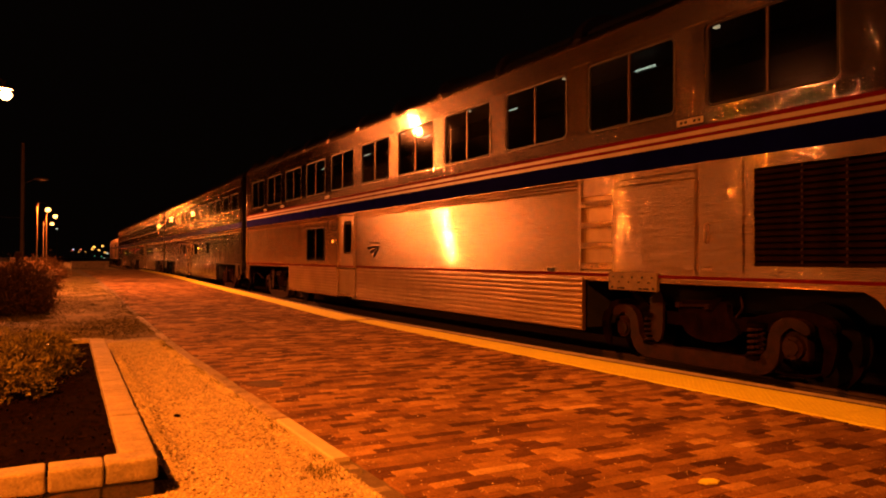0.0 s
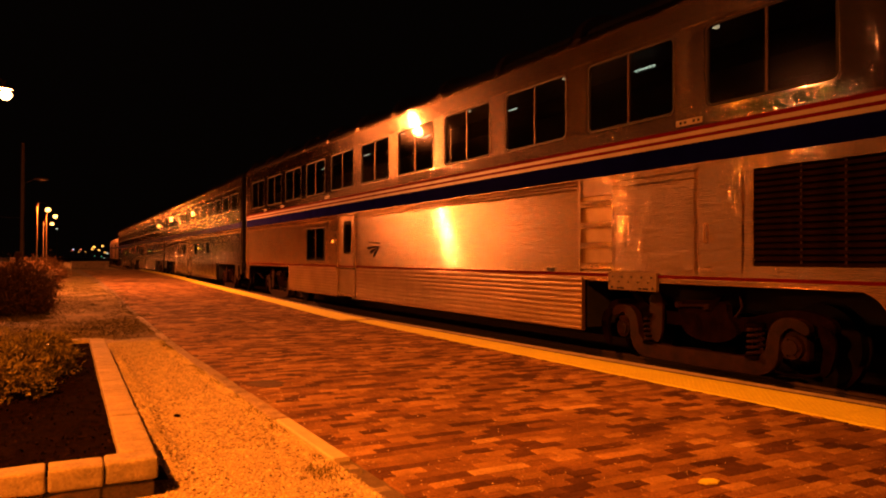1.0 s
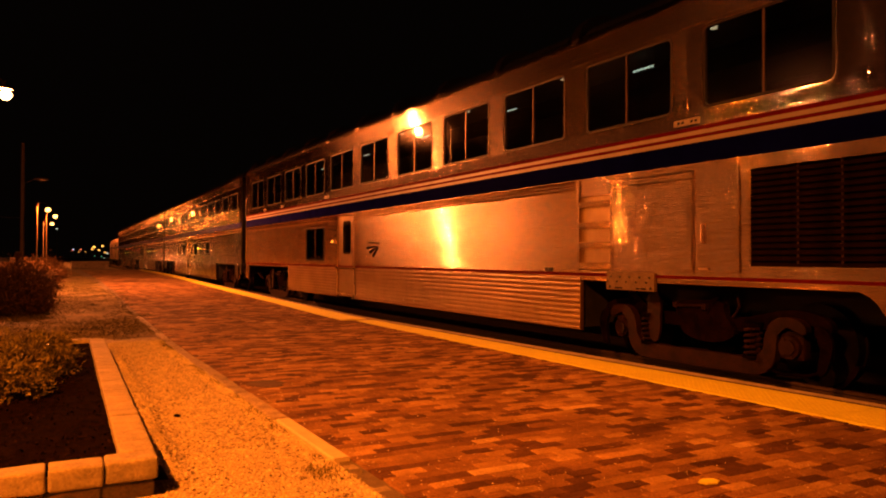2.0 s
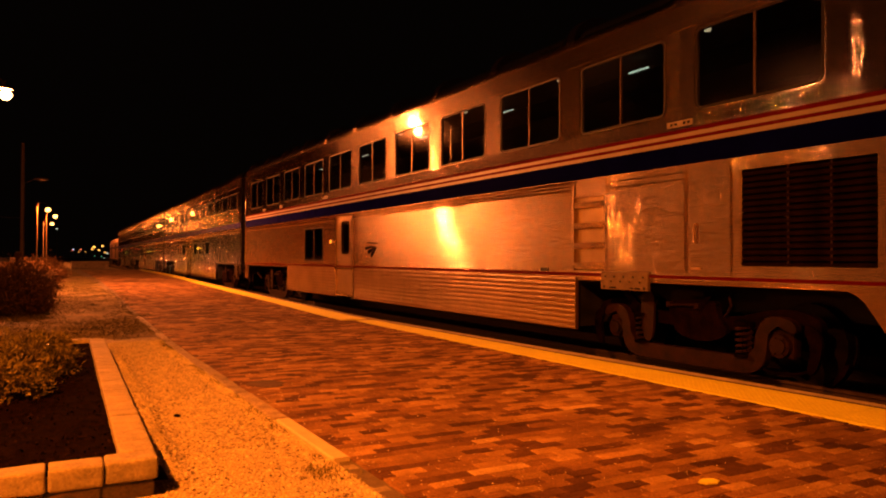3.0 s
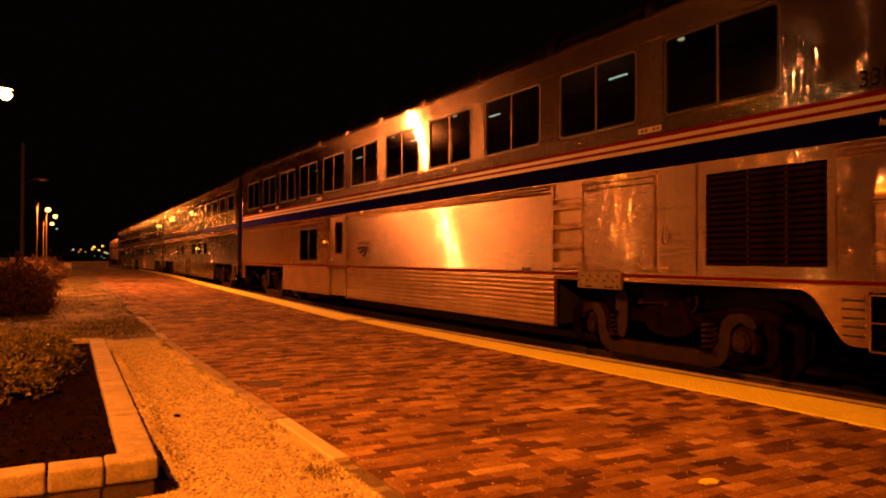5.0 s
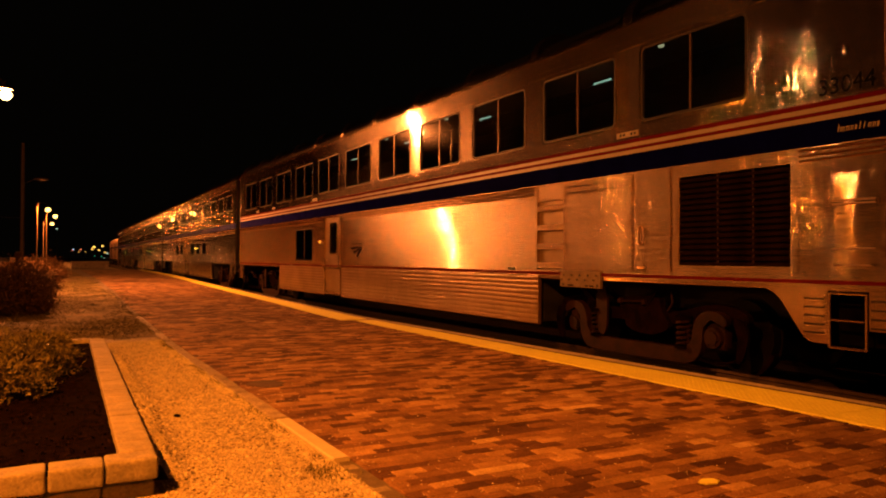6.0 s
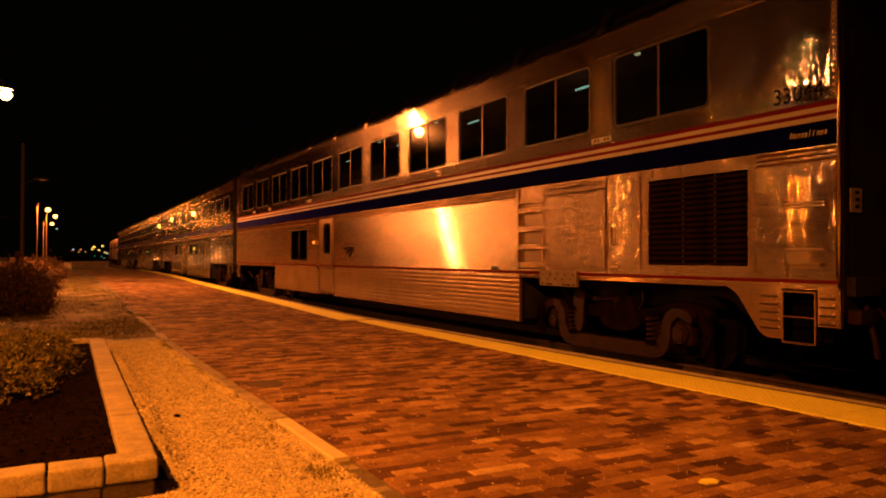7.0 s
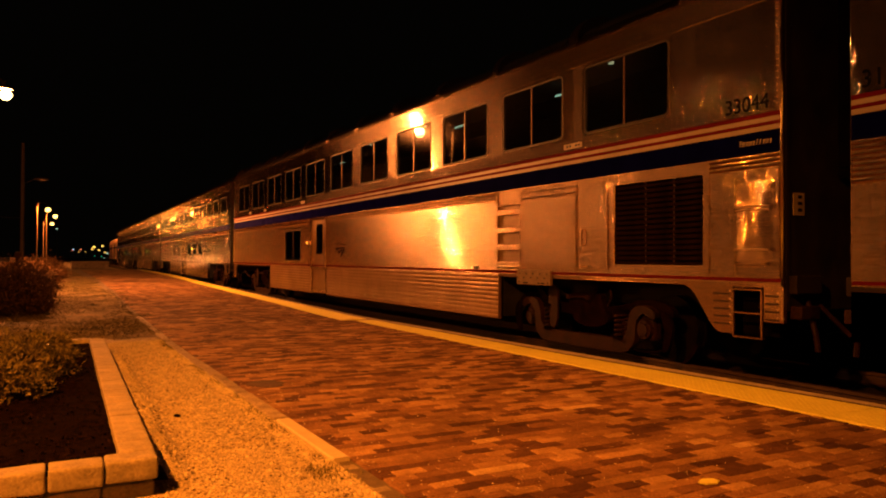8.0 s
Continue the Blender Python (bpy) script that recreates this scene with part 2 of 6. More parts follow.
def brick_material(name, vary):
    m, nt, b = shader(name, 0.85)
    b.inputs["Specular IOR Level"].default_value = 0.12
    v = coords(nt)
    rnd = nt.nodes.new("ShaderNodeObjectInfo").outputs["Random"] if vary == "object" else nt.nodes.new("ShaderNodeNewGeometry").outputs["Random Per Island"]
    base = ramp(nt, rnd, [(0.0, (0.075, 0.036, 0.022)), (0.22, (0.115, 0.058, 0.034)), (0.34, (0.20, 0.110, 0.055)), (0.62, (0.27, 0.158, 0.074)), (0.88, (0.35, 0.222, 0.10)), (0.985, (0.42, 0.28, 0.14)), (1.0, (0.55, 0.42, 0.24))])
    patch = noise_tex(nt, v, 1.1, 4)
    base = mix(nt, base, ramp(nt, patch, [(0.30, (0.54, 0.51, 0.49)), (0.64, (1.08, 1.08, 1.08))]), 0.95, "MULTIPLY")
    base = mix(nt, base, ramp(nt, noise_tex(nt, coords(nt, (0.55, 1.5, 1)), 1.0, 3), [(0.35, (0.80, 0.78, 0.76)), (0.65, (1.12, 1.13, 1.12))]), 1.0, "MULTIPLY")
    fine = noise_tex(nt, v, 75, 5, 0.75)
    base = mix(nt, base, ramp(nt, fine, [(0.32, (0.42, 0.40, 0.38)), (0.5, (0.9, 0.9, 0.9)), (0.68, (1.25, 1.25, 1.22))]), 1.0, "MULTIPLY")
    mid = noise_tex(nt, v, 9, 4, 0.6)
    base = mix(nt, base, ramp(nt, mid, [(0.3, (0.74, 0.72, 0.70)), (0.65, (1.06, 1.06, 1.06))]), 1.0, "MULTIPLY")
    nt.links.new(base, b.inputs["Base Color"])
    bump(nt, b, fine, 0.9, 0.003)
    return m


BRICK = brick_material("worn_paver_brick", "object")
BRICK_MANY = brick_material("worn_paver_bricks", "island")
SAND = surface("joint_sand", (0.09, 0.07, 0.055), (0.17, 0.13, 0.10), 9, 0.95, grain=120, relief=0.004, stain=0.5)
CONCRETE = surface("weathered_concrete", (0.30, 0.28, 0.25), (0.50, 0.47, 0.42), 3.5, 0.85, grain=70, relief=0.004, stain=0.35)
KERB_STONE = surface("kerb_stone", (0.20, 0.16, 0.12), (0.46, 0.40, 0.31), 6, 0.9, grain=60, relief=0.006, stain=0.5, vary="object", spread=0.3)
CONCRETE_PALE = surface("pale_concrete", (0.42, 0.38, 0.30), (0.54, 0.49, 0.39), 4, 0.8, grain=60, relief=0.002, stain=0.18)
TACTILE = surface("yellow_tactile_paving", (0.64, 0.66, 0.04), (0.76, 0.78, 0.06), 2.5, 0.6, grain=40, relief=0.001, stain=0.25)
BLOCK = surface("tumbled_wall_block", (0.27, 0.24, 0.19), (0.44, 0.39, 0.31), 9, 0.9, grain=60, relief=0.007, stain=0.45, vary="object", spread=0.18)
MULCH = surface("dark_mulch", dark=(0.004, 0.002, 0.0015), light=(0.012, 0.0065, 0.005), scale=14, rough=0.95, spec=0.06, grain=90, relief=0.012, stain=0.5)
SOIL = surface("bare_soil", (0.05, 0.045, 0.035), (0.11, 0.095, 0.07), 0.6, 0.95, grain=25, relief=0.01, stain=0.4)
BALLAST = surface("dark_ballast", (0.006, 0.005, 0.004), (0.022, 0.018, 0.015), 6, 0.95, spec=0.1, grain=30, relief=0.03, stain=0.6)
GRAVEL = surface("crushed_limestone", (0.47, 0.415, 0.33), (0.68, 0.61, 0.51), 2.6, 0.95, spec=0.15, grain=80, relief=0.02, stain=0.9)
PEBBLE = surface("limestone_chips", (0.48, 0.43, 0.36), (0.74, 0.67, 0.57), 12, 0.9, spec=0.2, grain=60, relief=0.002, stain=0.3, vary="island", spread=0.35)
CRUMB = surface("soil_crumb", (0.05, 0.03, 0.016), (0.16, 0.10, 0.055), 14, 0.95, spec=0.1, grain=60, relief=0, stain=0.3, vary="island", spread=0.5)
GRASS = surface("dry_lawn_grass", (0.085, 0.080, 0.022), (0.26, 0.22, 0.07), 1.2, 0.8, spec=0.15, grain=30, relief=0, stain=0.3, vary="island", spread=0.5)
LEAF_SHRUB = surface("shrub_leaf", (0.065, 0.065, 0.02), (0.25, 0.22, 0.075), 9, 0.5, spec=0.25, grain=30, relief=0, stain=0.25, vary="island", spread=0.75)
LEAF_HEDGE = surface("hedge_leaf", (0.085, 0.050, 0.018), (0.22, 0.120, 0.042), 6, 0.75, spec=0.12, grain=30, relief=0, stain=0.3, vary="island", spread=0.7)
BARK = surface("brown_stem", (0.06, 0.045, 0.03), (0.12, 0.09, 0.06), 12, 0.9, grain=60, relief=0.003)
POLE_WOOD = surface("weathered_pole_wood", (0.035, 0.026, 0.018), (0.08, 0.06, 0.04), 4, 0.9, grain=40, relief=0.004)
POLE_PAINT = surface("dark_painted_pole", (0.012, 0.010, 0.008), (0.03, 0.025, 0.02), 3, 0.5, spec=0.2, grain=40, relief=0.0006, stain=0.2)
# Far poles: their lamps' light on them is painted into this paler colour.
POLE_LIT = surface("lamplit_pole", (0.22, 0.17, 0.12), (0.38, 0.31, 0.22), 3, 0.7, spec=0.2, grain=40, relief=0.0006, stain=0.3)
RAIL_STEEL = surface("rusty_rail", (0.02, 0.011, 0.008), (0.05, 0.03, 0.022), 5, 0.6, 0.3, grain=50, relief=0.001)
TIE_WOOD = surface("creosoted_tie", (0.005, 0.004, 0.003), (0.016, 0.012, 0.010), 4, 0.9, spec=0.1, grain=40, relief=0.005)


# ---- mesh helpers ----
def part(name, bm, material, parent=None, label="", smooth=False, kind=""):
    me = bpy.data.meshes.new(name)
    bmesh.ops.recalc_face_normals(bm, faces=bm.faces)
    bm.to_mesh(me)
    bm.free()
    for mt in (material if isinstance(material, (list, tuple)) else (material,)):
        me.materials.append(mt)
    if smooth:
        for p in me.polygons:
            p.use_smooth = True
    ob = new(name, me)
    ob.parent = parent
    if label or kind:
        tagged(ob, label=label, kind=kind)
    return ob


def empty(name, place, label, category, group=""):
    ob = new(name)
    ob.location = place
    return tagged(ob, label, category, group)


def box(bm, x0, x1, y0, y1, z0, z1, bevel=0.0):
    vs = [bm.verts.new(p) for p in ((x0, y0, z0), (x1, y0, z0), (x1, y1, z0), (x0, y1, z0), (x0, y0, z1), (x1, y0, z1), (x1, y1, z1), (x0, y1, z1))]
    fs = [bm.faces.new([vs[k] for k in f]) for f in ((3, 2, 1, 0), (4, 5, 6, 7), (0, 1, 5, 4), (1, 2, 6, 5), (2, 3, 7, 6), (3, 0, 4, 7))]
    if bevel:
        es = list({e for f in fs for e in f.edges})
        bmesh.ops.bevel(bm, geom=es, offset=bevel, segments=2, affect="EDGES", profile=0.6)
    return vs


def boxed(*a, bevel=0.0):
    bm = bmesh.new()
    box(bm, *a, bevel=bevel)
    return bm


def tube(bm, a, b, r, seg=10, r2=None, caps=True):
    a, b = Vector(a), Vector(b)
    d = (b - a).normalized()
    u = d.orthogonal().normalized()
    w = d.cross(u)
    r2 = r if r2 is None else r2
    ra = [bm.verts.new(a + (u * math.cos(2 * math.pi * k / seg) + w * math.sin(2 * math.pi * k / seg)) * r) for k in range(seg)]
    rb = [bm.verts.new(b + (u * math.cos(2 * math.pi * k / seg) + w * math.sin(2 * math.pi * k / seg)) * r2) for k in range(seg)]
    for k in range(seg):
        bm.faces.new((ra[k], ra[(k + 1) % seg], rb[(k + 1) % seg], rb[k]))
    if caps:
        bm.faces.new(ra[::-1])
        bm.faces.new(rb)


def pipe(bm, pts, r, seg=8):
    for a, b in zip(pts[:-1], pts[1:]):
        tube(bm, a, b, r, seg)


def prism(bm, poly, x0, x1):
    """A (y, z) outline extruded from x0 to x1."""
    a = [bm.verts.new((x0, y, z)) for y, z in poly]
    b = [bm.verts.new((x1, y, z)) for y, z in poly]
    n = len(poly)
    bm.faces.new(a)
    bm.faces.new(b[::-1])
    for k in range(n):
        bm.faces.new((a[k], b[k], b[(k + 1) % n], a[(k + 1) % n]))


def extrude_profile(bm, prof, y0, y1, close=False):
    """An (x, z) line drawn along y."""
    a = [bm.verts.new((x, y0, z)) for x, z in prof]
    b = [bm.verts.new((x, y1, z)) for x, z in prof]
    n = len(prof)
    for k in range(n if close else n - 1):
        bm.faces.new((a[k], a[(k + 1) % n], b[(k + 1) % n], b[k]))
    if close:
        bm.faces.new(a)
        bm.faces.new(b[::-1])


def round_rect(y0, y1, z0, z1, r, n=5):
    out = []
    for cy, cz, start in ((y1 - r, z1 - r, 0), (y0 + r, z1 - r, 90), (y0 + r, z0 + r, 180), (y1 - r, z0 + r, 270)):
        for k in range(n + 1):
            t = radians(start + 90 * k / n)
            out.append((cy + r * math.cos(t), cz + r * math.sin(t)))
    return out


def holed_cell(bm, y0, y1, z0, z1, hole, xa, xb):
    """A wall cell from xa (outside) to xb (inside) with a rounded opening (y0, y1, z0, z1, r) through it."""
    n = 5
    inner = round_rect(*hole, n)
    outer = []
    for q, (cy, cz) in enumerate(((y1, z1), (y0, z1), (y0, z0), (y1, z0))):
        for k in range(n + 1):
            hy, hz = inner[q * (n + 1) + k]
            if k == 0:
                outer.append((cy, hz) if q in (0, 2) else (hy, cz))
            elif k == n:
                outer.append((hy, cz) if q in (0, 2) else (cy, hz))
            else:
                outer.append((cy, cz))
    rings = {}
    for key, x in (("a", xa), ("b", xb)):
        rings[key] = ([bm.verts.new((x, *p)) for p in inner], [bm.verts.new((x, *p)) for p in outer])
    m = len(inner)
    for k in range(m):
        j = (k + 1) % m
        for key in "ab":
            i, o = rings[key]
            bm.faces.new((i[k], i[j], o[j], o[k]))
        bm.faces.new((rings["a"][0][k], rings["a"][0][j], rings["b"][0][j], rings["b"][0][k]))


def ring_frame(bm, hole, width, xa, xb):
    """A rounded frame of the given width just inside an opening."""
    y0, y1, z0, z1, r = hole
    o = round_rect(*hole, 5)
    i = round_rect(y0 + width, y1 - width, z0 + width, z1 - width, max(r - width, 0.01), 5)
    m = len(o)
    va = [[bm.verts.new((x, *p)) for p in loop] for x, loop in ((xa, o), (xa, i), (xb, i), (xb, o))]
    for k in range(m):
        j = (k + 1) % m
        for q in range(4):
            bm.faces.new((va[q][k], va[q][j], va[(q + 1) % 4][j], va[(q + 1) % 4][k]))


def rivet_row(bm, a, b, count, r=0.008, x=-0.004):
    """Flat-headed rivets on the side sheet between two (y, z) places."""
    for k in range(count):
        t = k / max(count - 1, 1)
        y, z = a[0] + (b[0] - a[0]) * t, a[1] + (b[1] - a[1]) * t
        top = bm.verts.new((x - r * 0.5, y, z))
        ring = [bm.verts.new((x + 0.003, y + r * math.cos(q * math.pi / 3), z + r * math.sin(q * math.pi / 3))) for q in range(6)]
        for q in range(6):
            bm.faces.new((top, ring[q], ring[(q + 1) % 6]))


def lettering(name, text, size, material, parent, place, slant=0.0):
    """Letters on a platform-side wall: read from the platform, on the x = const plane."""
    cu = bpy.data.curves.new(name, "FONT")
    cu.body, cu.size, cu.extrude, cu.shear = text, size, 0.0015, slant
    tmp = bpy.data.objects.new("tmp", cu)
    me = bpy.data.meshes.new_from_object(tmp)
    bpy.data.objects.remove(tmp)
    turn = Matrix(((0, 0, -1, 0), (-1, 0, 0, 0), (0, 1, 0, 0), (0, 0, 0, 1)))
    me.transform(Matrix.Translation(place) @ turn)
    me.materials.append(material)
    ob = new(name, me)
    ob.parent = parent
    return ob


# ---- rail cars: local x runs from the platform-side sheet (0) across, y from the rear end forward, z from the platform's level ----
CAR_LENGTH, CAR_WIDTH, CAR_PITCH = 25.30, 3.10, 26.03
RAIL_TOP = -0.117


def bend(y):
    """Sideways drift of the track where it starts to curve."""
    if y < 24:
        return 0.0
    return 0.0014 * (y - 24) ** 2 if y < 34 else 0.028 * (y - 29)


SIDE_X, REAR_Y = 6.82, 2.79
WHEEL_R = 0.457
WHEELS = []


def side_wall(car, windows, lower_holes, x0, x1, name="side_wall", upper=None, lower=None, bays=None, eaves=None, lower_end=None):
    upper, lower = upper or STEEL_UPPER, lower or STEEL
    wall = part(name, boxed(x0, x1, 0, CAR_LENGTH, 2.44, 3.05), STEEL_SILL if bays else upper, car)
    # window band
    edges = [0.0] + [(a[1] + b[0]) / 2 for a, b in zip(windows[:-1], windows[1:])] + [CAR_LENGTH]
    for k, w in enumerate(windows):
        bm = bmesh.new()
        holed_cell(bm, edges[k], edges[k + 1], 3.05, 4.10, (w[0], w[1], w[2], w[3], 0.09), x0, x1)
        part("window_bay", bm, (bays or upper) if k else upper, wall)
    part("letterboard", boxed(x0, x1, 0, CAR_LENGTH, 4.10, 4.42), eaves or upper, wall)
    # lower band, opening by opening
    at = 0.0
    for (c0, c1, hole) in lower_holes:
        sheet_steel = lower_end if lower_end and c1 < 5.7 else lower
        if c0 > at:
            part("lower_panel", boxed(x0, x1, at, c0, 1.03, 2.44), sheet_steel, wall)
        bm = bmesh.new()
        holed_cell(bm, c0, c1, 1.03, 2.44, hole, x0, x1)
        part("lower_panel", bm, sheet_steel, wall)
        at = c1
    part("lower_panel", boxed(x0, x1, at, CAR_LENGTH, 1.03, 2.44), lower, wall)
    return wall


def ribbed_skirt(car, y0, y1, x_face=0.0, material=None):
    prof, n = [], 10
    z0, z1 = 0.26, 1.035
    step = (z1 - z0) / n
    for k in range(n):
        z = z0 + k * step
        prof += [(x_face - 0.002, z), (x_face - 0.013, z + step * 0.16), (x_face - 0.016, z + step * 0.45), (x_face - 0.012, z + step * 0.76), (x_face - 0.002, z + step * 0.90)]
    prof += [(x_face - 0.002, z1), (x_face + 0.05, z1), (x_face + 0.05, z0)]
    bm = bmesh.new()
    extrude_profile(bm, prof, y0, y1, close=True)
    return part("ribbed_skirt", bm, material or STEEL_RIB, car, "horizontally ribbed stainless skirt")


def window_unit(car, w, x0, double=True, name="window", glass=None):
    hole = (w[0], w[1], w[2], w[3], 0.09)
    bm = bmesh.new()
    ring_frame(bm, hole, 0.028, x0 - 0.004, x0 + 0.045)
    frame_ob = part(name, bm, DARK_TRIM, car, "tinted window in a black rubber frame")
    ym = (w[0] + w[1]) / 2
    spans = [(w[0] + 0.026, ym - 0.014), (ym + 0.014, w[1] - 0.026)] if double else [(w[0] + 0.026, w[1] - 0.026)]
    for a, b in spans:
        p = part("pane", boxed(x0 + 0.016, x0 + 0.022, a, b, w[2] + 0.026, w[3] - 0.026), glass or CAR_GLASS, frame_ob)
        p.visible_shadow = False
    if double:
        part("mullion", boxed(x0 + 0.004, x0 + 0.034, ym - 0.014, ym + 0.014, w[2] + 0.02, w[3] - 0.02), DARK_STEEL, frame_ob)
    return frame_ob


def belt(car, x=0.0, plain=False):
    if plain:
        part("navy_stripe", boxed(x - 0.003, x - 0.0005, 0.01, CAR_LENGTH - 0.01, 2.46, 2.66), NAVY_BAND, car)
        return
    for nm, z0, z1, mt in (("red_stripe", 2.822, 2.870, RED_BAND), ("white_stripe", 2.772, 2.822, WHITE_BAND), ("red_stripe", 2.732, 2.772, RED_BAND),
                           ("white_stripe", 2.680, 2.732, WHITE_BAND), ("navy_stripe", 2.435, 2.680, NAVY_BAND)):
        part(nm, boxed(x - 0.003, x - 0.0005, 0.01, CAR_LENGTH - 0.01, z0, z1), mt, car)
    part("thin_red_stripe", boxed(x - 0.006, x - 0.0005, 0.01, CAR_LENGTH - 0.01, 1.050, 1.086), RED_BAND, car)


def soften(poly, rounds=2):
    """Cuts the corners of a closed outline, so that it reads as a casting."""
    for _ in range(rounds):
        out = []
        for (a, b), (c, d) in zip(poly, poly[1:] + poly[:1]):
            out += [(a * 0.75 + c * 0.25, b * 0.75 + d * 0.25), (a * 0.25 + c * 0.75, b * 0.25 + d * 0.75)]
        poly = out
    return poly


def casting(poly, x0, x1, rounds=2, edge=0.012):
    """A cast plate with rounded corners and broken edges."""
    bm = bmesh.new()
    prism(bm, soften(poly, rounds), x0, x1)
    rim = [e for e in bm.edges if abs(e.verts[0].co.x - e.verts[1].co.x) < 1e-6]
    bmesh.ops.bevel(bm, geom=rim, offset=edge, segments=2, affect="EDGES", profile=0.6)
    return bm


def truck(car, yc):
    """A four-wheel truck: low gooseneck equaliser beams, coil springs, round axle boxes, bolster and hangers."""
    t = part("truck", boxed(0.45, 2.65, yc - 0.30, yc + 0.30, 0.38, 0.62, bevel=0.03), SHADED_IRON, car, "grimy cast-iron truck with coil springs")
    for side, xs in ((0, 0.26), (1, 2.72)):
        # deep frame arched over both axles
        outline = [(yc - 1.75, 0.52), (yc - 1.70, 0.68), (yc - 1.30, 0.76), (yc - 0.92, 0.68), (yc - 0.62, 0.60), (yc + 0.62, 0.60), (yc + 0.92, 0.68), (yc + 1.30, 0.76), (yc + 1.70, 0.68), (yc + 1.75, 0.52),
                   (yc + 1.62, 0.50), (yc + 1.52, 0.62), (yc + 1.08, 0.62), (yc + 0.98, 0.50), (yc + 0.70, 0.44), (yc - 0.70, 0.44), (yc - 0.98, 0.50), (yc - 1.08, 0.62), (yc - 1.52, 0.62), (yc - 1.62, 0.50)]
        part("side_frame", casting(outline, xs + 0.08, xs + 0.18), SHADED_IRON, t)
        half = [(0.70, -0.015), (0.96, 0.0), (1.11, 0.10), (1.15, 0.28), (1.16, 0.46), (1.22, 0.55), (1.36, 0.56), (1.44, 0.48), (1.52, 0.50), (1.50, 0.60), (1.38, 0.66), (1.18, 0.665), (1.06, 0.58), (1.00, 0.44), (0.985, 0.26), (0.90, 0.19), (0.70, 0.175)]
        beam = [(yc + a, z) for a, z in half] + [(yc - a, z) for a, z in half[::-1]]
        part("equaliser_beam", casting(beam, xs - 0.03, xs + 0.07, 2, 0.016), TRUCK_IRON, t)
        for sy in (-0.81, 0.81):
            bm = bmesh.new()
            turns, seg = 5, 14
            pts = [(xs + 0.03 + 0.085 * math.cos(2 * math.pi * k / seg), yc + sy + 0.085 * math.sin(2 * math.pi * k / seg), 0.20 + 0.33 * k / (turns * seg)) for k in range(turns * seg + 1)]
            pipe(bm, pts, 0.019, 6)
            part("coil_spring", bm, TRUCK_IRON, t)
            for z0, z1 in ((0.17, 0.205), (0.53, 0.575)):
                bm = bmesh.new()
                tube(bm, (xs + 0.03, yc + sy, z0), (xs + 0.03, yc + sy, z1), 0.115, 16)
                part("spring_seat", bm, SHADED_IRON, t)
        for sy in (-1.295, 1.295):
            bm = bmesh.new()
            box(bm, xs + 0.03, xs + 0.18, yc + sy - 0.15, yc + sy + 0.15, 0.20, 0.52, bevel=0.04)
            xo = xs - 0.02 if side == 0 else xs + 0.17
            tube(bm, (xo, yc + sy, 0.34), (xo + 0.08, yc + sy, 0.34), 0.125, 24, 0.135)
            tube(bm, (xo - 0.02, yc + sy, 0.34), (xo + 0.09, yc + sy, 0.34), 0.082, 20)
            for q in range(6):
                a = q * math.pi / 3
                tube(bm, (xo - 0.014, yc + sy + 0.102 * math.cos(a), 0.34 + 0.102 * math.sin(a)), (xo + 0.02, yc + sy + 0.102 * math.cos(a), 0.34 + 0.102 * math.sin(a)), 0.012, 6)
            part("axle_box", bm, TRUCK_IRON, t)
            out = 1 if sy > 0 else -1
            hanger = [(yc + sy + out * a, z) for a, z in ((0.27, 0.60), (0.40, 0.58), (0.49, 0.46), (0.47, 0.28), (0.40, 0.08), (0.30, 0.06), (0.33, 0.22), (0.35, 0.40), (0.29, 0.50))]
            part("brake_hanger", casting(hanger, xs + 0.01, xs + 0.06), SHADED_IRON, t)
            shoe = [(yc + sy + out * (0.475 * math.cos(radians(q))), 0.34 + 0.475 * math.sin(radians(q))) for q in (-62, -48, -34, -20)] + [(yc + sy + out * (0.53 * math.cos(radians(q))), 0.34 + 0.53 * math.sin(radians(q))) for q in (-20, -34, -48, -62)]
            part("brake_shoe", casting(shoe, xs + 0.46, xs + 0.56, 1, 0.006), SHADED_IRON, t)
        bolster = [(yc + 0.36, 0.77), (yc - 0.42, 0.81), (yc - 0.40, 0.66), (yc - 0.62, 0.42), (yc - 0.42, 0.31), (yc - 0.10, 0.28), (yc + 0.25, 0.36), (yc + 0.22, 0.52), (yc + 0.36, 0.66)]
        part("bolster_bracket", casting(bolster, xs + 0.01, xs + 0.10), SHADED_IRON, t)
        bm = bmesh.new()
        tube(bm, (xs - 0.02, yc + 0.30, 0.704), (xs - 0.02, yc - 0.16, 0.727), 0.018, 10)
        for y in (yc + 0.30, yc - 0.16):
            box(bm, xs - 0.045, xs + 0.02, y - 0.035, y + 0.035, 0.68, 0.75, bevel=0.01)
        part("bolster_link", bm, TRUCK_IRON, t)
        bm = bmesh.new()
        prism(bm, [(yc - 0.30, 0.86), (yc - 0.38, 0.86), (yc - 0.16, 0.62), (yc - 0.08, 0.62)], xs, xs + 0.03)
        part("link_arm", bm, SHADED_IRON, t)
        plate = [(yc + 0.54, 0.90), (yc + 0.78, 0.90), (yc + 0.77, 0.40), (yc + 0.72, 0.22), (yc + 0.60, 0.20), (yc + 0.55, 0.40)]
        part("anchor_plate", casting(plate, xs - 0.04, xs + 0.0, 1, 0.006), TRUCK_IRON, t)
        bm = bmesh.new()
        prism(bm, [(yc + 1.20, 0.86), (yc + 1.08, 0.88), (yc + 0.74, 0.60), (yc + 0.76, 0.46)], xs + 0.0, xs + 0.03)
        part("anchor_brace", bm, SHADED_IRON, t)
        bm = bmesh.new()
